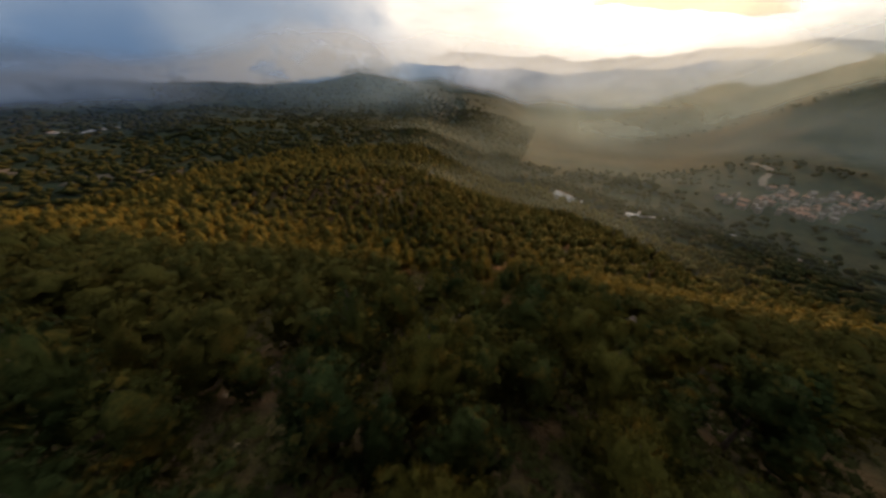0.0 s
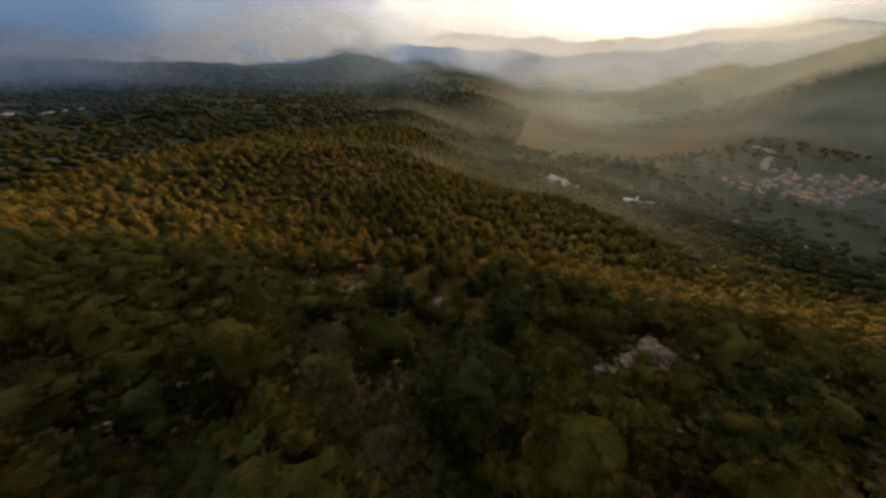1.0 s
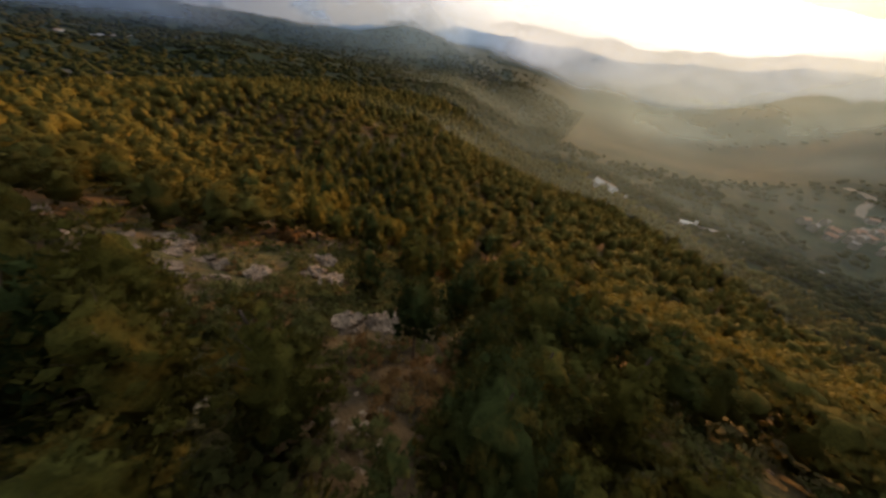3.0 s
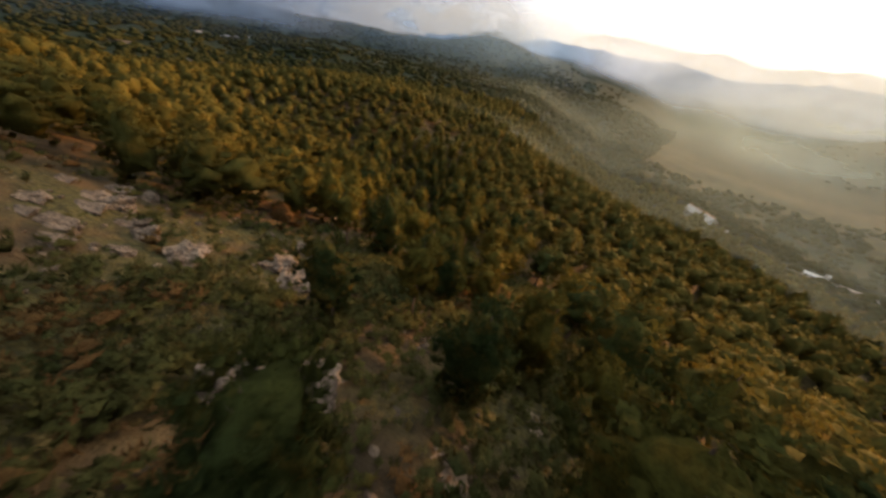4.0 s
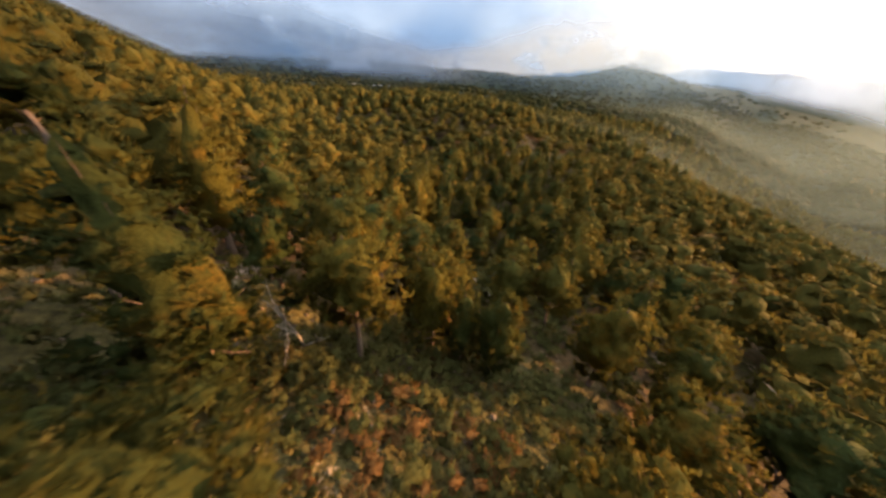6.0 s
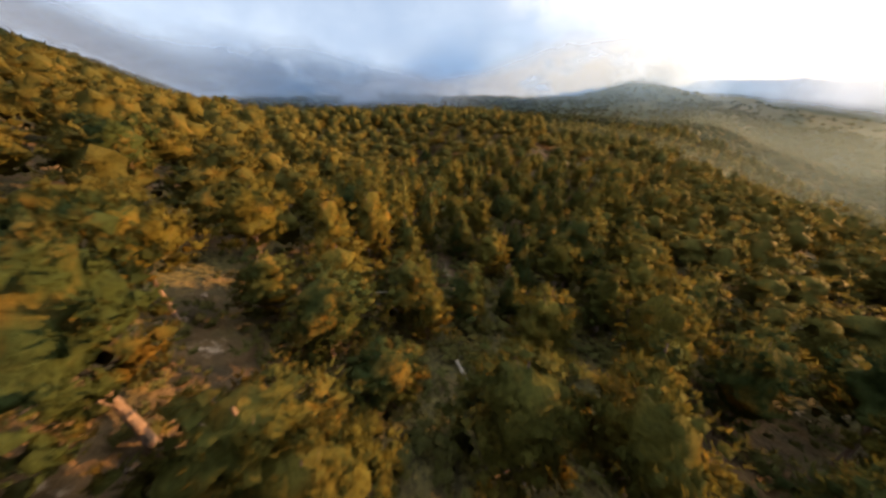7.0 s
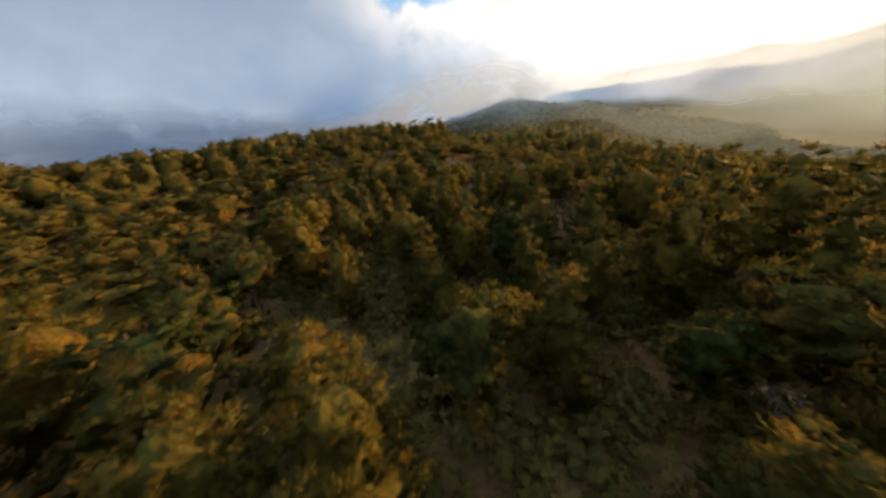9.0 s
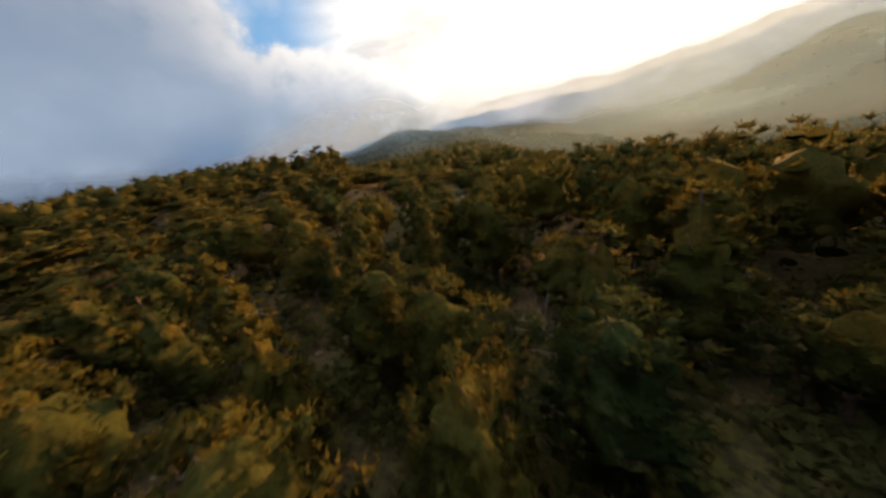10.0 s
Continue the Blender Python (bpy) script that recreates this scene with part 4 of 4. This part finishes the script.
# ---------- bare and broken trees ----------
def snag(seed, tall, thick, spread_out, twigs):
    r = np.random.default_rng(seed)
    pieces = []

    def limb(root, way, length, radius, level):
        pts, p, w = [root], np.array(root, float), unit(np.array(way, float))
        for _ in range(4):
            w = unit(w + r.standard_normal(3) * 0.16 + (0, 0, 0.05))
            p = p + w * length / 4
            pts.append(p.copy())
        pieces.append(tube(pts, [radius * (1 - 0.2 * i) for i in range(5)], 6 if level == 0 else 4))
        if level < 2:
            for _ in range(twigs if level == 0 else 3):
                s = r.uniform(0.35, 1.0)
                at = pts[int(s * 4)]
                limb(at, unit(w * 0.35 + r.standard_normal(3) * spread_out + (0, 0, 0.15)), length * r.uniform(0.28, 0.5), radius * 0.42, level + 1)
    limb((0, 0, -0.3), (r.uniform(-0.2, 0.2), r.uniform(-0.2, 0.2), 1), tall, thick, 0)
    return make_mesh("snag", *join(pieces), DEAD)


for k, (x, y, tall, thick, lean, label) in enumerate((
        (1.0, 73.2, 4.6, 0.10, 0.25, "bleached dead pine snag with bare forked branches"), (-34.2, 136.9, 5.4, 0.10, 0.2, "pale bare-trunked dead pine above the glade"),
        (-17.2, 135.4, 3.6, 0.06, 0.1, "grey leafless sapling in the shade of pines"), (-5.6, 123.3, 3.4, 0.07, 0.5, "tilted dead tree with reddish bare branches"),
        (11.2, 68.3, 4.2, 0.08, 0.15, "thin dead pine with bare grey twigs"), (24.2, 94.2, 6.0, 0.11, 0.0, "leafless grey tree among green pines"),
        (1.0, 35.4, 3.0, 0.08, 0.9, "fallen grey tree trunk lying in the scrub"), (-7.4, 93.2, 5.0, 0.09, 0.1, "broken pine top with exposed pale splintered branches"))):
    tree = new("dead_tree", snag(200 + k, tall, thick, 0.6, 9))
    limit = clearance(x, y, 1.8) - ground_at(x, y)
    tall_scale = min(1.0, limit / (tall * 1.15))
    tree.matrix_basis = Matrix.LocRotScale((x, y, ground_at(x, y)), Euler((lean, 0.3 * lean, 1.7 * k)), (tall_scale,) * 3)
    tagged(tree, label, "dead tree")


log_line = [(-3.4, 93.9), (-1.0, 92.8), (1.2, 91.6), (3.6, 90.4)]
log = new("fallen_trunk", make_mesh("fallen_trunk", *tube([(x, y, ground_at(x, y) + 0.35) for x, y in log_line], [0.13, 0.12, 0.10, 0.06], 8), DEAD))
tagged(log, "long thin grey trunk fallen in the pine hollow", "log")


# ---------- tracks, road and fields ----------
def ribbon(name, label, line, width, mat, lift, category):
    pts = []
    for (ax, ay), (bx, by) in zip(line, line[1:]):
        steps = max(2, int(math.hypot(bx - ax, by - ay) / 1.5))
        pts += [(ax + (bx - ax) * i / steps, ay + (by - ay) * i / steps) for i in range(steps)]
    pts = np.array(pts + [line[-1]])
    for _ in range(6):
        pts[1:-1] = (pts[:-2] + 2 * pts[1:-1] + pts[2:]) / 4
    along = unit(np.gradient(pts, axis=0))
    normal = np.stack([-along[:, 1], along[:, 0]], 1)
    verts = []
    for i, p in enumerate(pts):
        w = width * (1 + 0.25 * math.sin(i * 0.9) * math.sin(i * 0.37))
        for s in (-0.5, -0.2, 0.2, 0.5):
            q = p + normal[i] * w * s
            verts.append((q[0], q[1], ground_at(*q) + lift - (0.25 if abs(s) > 0.4 else 0.0)))
    mesh = make_mesh(name, verts, sheet_faces(4, len(pts)), mat)
    return tagged(new(name, mesh), label, category, kind="structure")


ribbon("stony_track", "narrow grey stony track through the pine hollow", TRACK_LINE, 0.6, TRACK, 0.06, "track")
ribbon("valley_road", "pale country road along the valley edge below the barn", [(172, 236), (186, 237), (200, 238), (221, 220), (244, 205)], 6.0, ASPHALT, 0.6, "road")
ribbon("village_lane", "pale lane climbing from the village", [(368, 316), (385, 335), (410, 352), (424, 372), (436, 404)], 7.0, TRACK, 0.8, "road")
ribbon("terrace_lane", "pale terrace walls and lane below the village", [(238, 170), (250, 168), (262, 170), (276, 168)], 4.0, TRACK, 0.8, "road")
ribbon("plain_road", "far pale road crossing the dark plain", [(-470, 372), (-440, 380), (-428, 400), (-424, 430)], 9.0, ASPHALT, 0.9, "road")


def field(name, label, x, y, across, deep, turn):
    us, vs = np.linspace(-1, 1, 22), np.linspace(-1, 1, 14)
    u, v = np.meshgrid(us, vs)
    shape = 1 + 0.12 * np.sin(3 * u + x) * np.cos(2 * v + y)
    px = x + (u * across * math.cos(turn) - v * deep * math.sin(turn)) * shape
    py = y + (u * across * math.sin(turn) + v * deep * math.cos(turn)) * shape
    pz = height(px, py) + 1.2 - 2.4 * ((np.abs(u) > 0.95) | (np.abs(v) > 0.95))
    tagged(new(name, make_mesh(name, np.stack([px.ravel(), py.ravel(), pz.ravel()], 1), sheet_faces(22, 14), FIELD)), label, "field", kind="structure")


field("bare_field", "bare brown field cut out of the woods on the plain", -226, 208, 34, 11, 0.5)
field("bare_field", "bare brown field cut out of the woods on the plain", -322, 214, 26, 7, 0.2)


# ---------- buildings ----------
def box_mesh(name, corners, mat):
    """A closed block from a list of (x, y, z) ranges."""
    verts, faces = [], []
    for (x0, x1), (y0, y1), (z0, z1) in corners:
        s = len(verts)
        verts += [(x, y, z) for z in (z0, z1) for x, y in ((x0, y0), (x1, y0), (x1, y1), (x0, y1))]
        faces += [[s + i for i in f] for f in ((3, 2, 1, 0), (4, 5, 6, 7), (0, 1, 5, 4), (1, 2, 6, 5), (2, 3, 7, 6), (3, 0, 4, 7))]
    return make_mesh(name, verts, faces, mat, smooth=False)


def gable_walls(name, lx, ly, eaves, ridge, mat):
    a, b = lx / 2, ly / 2
    verts = [(-a, -b, -3), (a, -b, -3), (a, b, -3), (-a, b, -3), (-a, -b, eaves), (a, -b, eaves), (a, b, eaves), (-a, b, eaves), (-a, 0, ridge), (a, 0, ridge)]
    tris = [(0, 1, 5), (0, 5, 4), (2, 3, 7), (2, 7, 6), (1, 2, 6), (1, 6, 5), (5, 6, 9), (3, 0, 4), (3, 4, 7), (7, 4, 8)]
    return make_mesh(name, verts, tris, mat, smooth=False)


def gable_roof(name, lx, ly, eaves, ridge, mat, over=0.4, thick=0.18):
    a, b = lx / 2 + over, ly / 2 + over
    drop = (ridge - eaves) / (ly / 2) * over
    verts = []
    for t in (thick + 0.02, 0.02):
        verts += [(-a, -b, eaves - drop + t), (a, -b, eaves - drop + t), (a, 0, ridge + t), (-a, 0, ridge + t), (-a, b, eaves - drop + t), (a, b, eaves - drop + t)]
    quads = [(0, 1, 2, 3), (3, 2, 5, 4), (9, 8, 7, 6), (10, 11, 8, 9), (0, 6, 7, 1), (4, 5, 11, 10), (1, 7, 8, 2), (2, 8, 11, 5), (3, 9, 6, 0), (4, 10, 9, 3)]
    return make_mesh(name, verts, quads, mat, smooth=False)


def make_house(lx, ly, eaves, ridge, roof_mat, wall_mat, label, name="village_house", rows=2):
    house = new(name)
    part("wall", gable_walls("house_wall", lx, ly, eaves, ridge, wall_mat), house, "pale weathered rendered walls")
    part("roof", gable_roof("house_roof", lx, ly, eaves, ridge, roof_mat), house)
    count = max(2, int(lx / 3))
    for side in (-1, 1):
        for row in range(rows):
            for i in range(count):
                x = (i + 0.5) / count * lx - lx / 2
                z = eaves * (0.28 + 0.45 * row) if rows > 1 else eaves * 0.5
                y = side * (ly / 2 + 0.03)
                part("window", box_mesh("house_window", [((x - 0.45, x + 0.45), (y - 0.06, y + 0.06), (z, z + 1.15))], GAP), house)
    return tagged(house, label, "house", "village houses")


red = "stone village house under an orange terracotta tiled roof"
grey = "stone village house under a weathered grey-brown tiled roof"
STYLES = [make_house(8, 6.2, 5.0, 6.8, TILES, RENDER, red), make_house(7, 5.6, 5.4, 6.9, GREY_TILES, RENDER, grey), make_house(9.5, 6.4, 4.6, 6.4, TILES, RENDER, red),
          make_house(6, 5.2, 6.2, 7.6, GREY_TILES, RENDER, grey), make_house(10, 7, 4.8, 6.8, TILES, RENDER, red)]
lots = []
for cx, cy, reach, count in ((303, 276, 15, 6), (322, 266, 17, 8), (343, 268, 18, 8), (363, 274, 19, 9), (384, 270, 19, 8), (405, 264, 18, 7), (427, 259, 18, 7), (345, 248, 13, 5), (374, 302, 13, 4), (450, 250, 18, 5), (365, 250, 12, 4)):
    for _ in range(count * 6):
        x, y = cx + rng.uniform(-reach, reach), cy + rng.uniform(-reach, reach)
        if count > 0 and all((x - a) ** 2 + (y - b) ** 2 > 7.2 ** 2 for a, b in lots):
            lots.append((x, y))
            count -= 1
for k, (x, y) in enumerate(lots):
    style = int(rng.choice([0, 1, 1, 2, 2, 3, 3, 4]))
    m = Matrix.LocRotScale((x, y, ground_at(x, y)), Euler((0, 0, rng.choice([0.2, 1.75, 0.5, -0.3]) + rng.uniform(-0.15, 0.15))), (0.84, 0.84, 0.84))
    if k < 5:
        STYLES[k].matrix_basis = m
    else:
        copy_thing(STYLES[style], m)

# the lone barn below the forest edge
barn = make_house(18, 7.5, 4.0, 6.4, SHEET, WHITE, "long whitewashed barn with a pale grey sheet-metal roof on a clearing", "barn", 1)
barn["group"] = ""
barn.matrix_basis = Matrix.LocRotScale((113.0, 249.0, ground_at(113, 249) + 0.4), Euler((0, 0, math.atan2(-0.89, 0.45))), None)
part("ridge_cap", box_mesh("ridge_cap", [((-9.4, 9.4), (-0.35, 0.35), (6.5, 6.75))], TILES), barn, "terracotta ridge cap")
tank = new("water_tank")
tank.matrix_basis = pose(133.5, 254.0, ground_at(133.5, 254.0), 0, 0, 20)
part("tank_body", box_mesh("tank_body", [((-1.6, 1.6), (-1.1, 1.1), (-0.4, 1.3))], WHITE), tank)
part("tank_lid", box_mesh("tank_lid", [((-1.7, 1.7), (-1.2, 1.2), (1.3, 1.42))], WHITE), tank)
tagged(tank, "small white water tank beside the barn", "tank")
for x, y, lx, label in ((170.0, 234.0, 8.0, "white metal shed beside the valley road"), (183.0, 240.0, 4.5, "small white hut by the valley road")):
    shed = new("shed")
    shed.matrix_basis = pose(x, y, ground_at(x, y), 0, 0, -20)
    part("wall", gable_walls("shed_wall", lx, 4.0, 2.4, 3.0, WHITE), shed)
    part("roof", gable_roof("shed_roof", lx, 4.0, 2.4, 3.0, WHITE, 0.2, 0.1), shed)
    part("door", box_mesh("shed_door", [((-0.6, 0.6), (-2.06, -1.98), (-0.4, 2.0))], GAP), shed)
    tagged(shed, label, "shed")
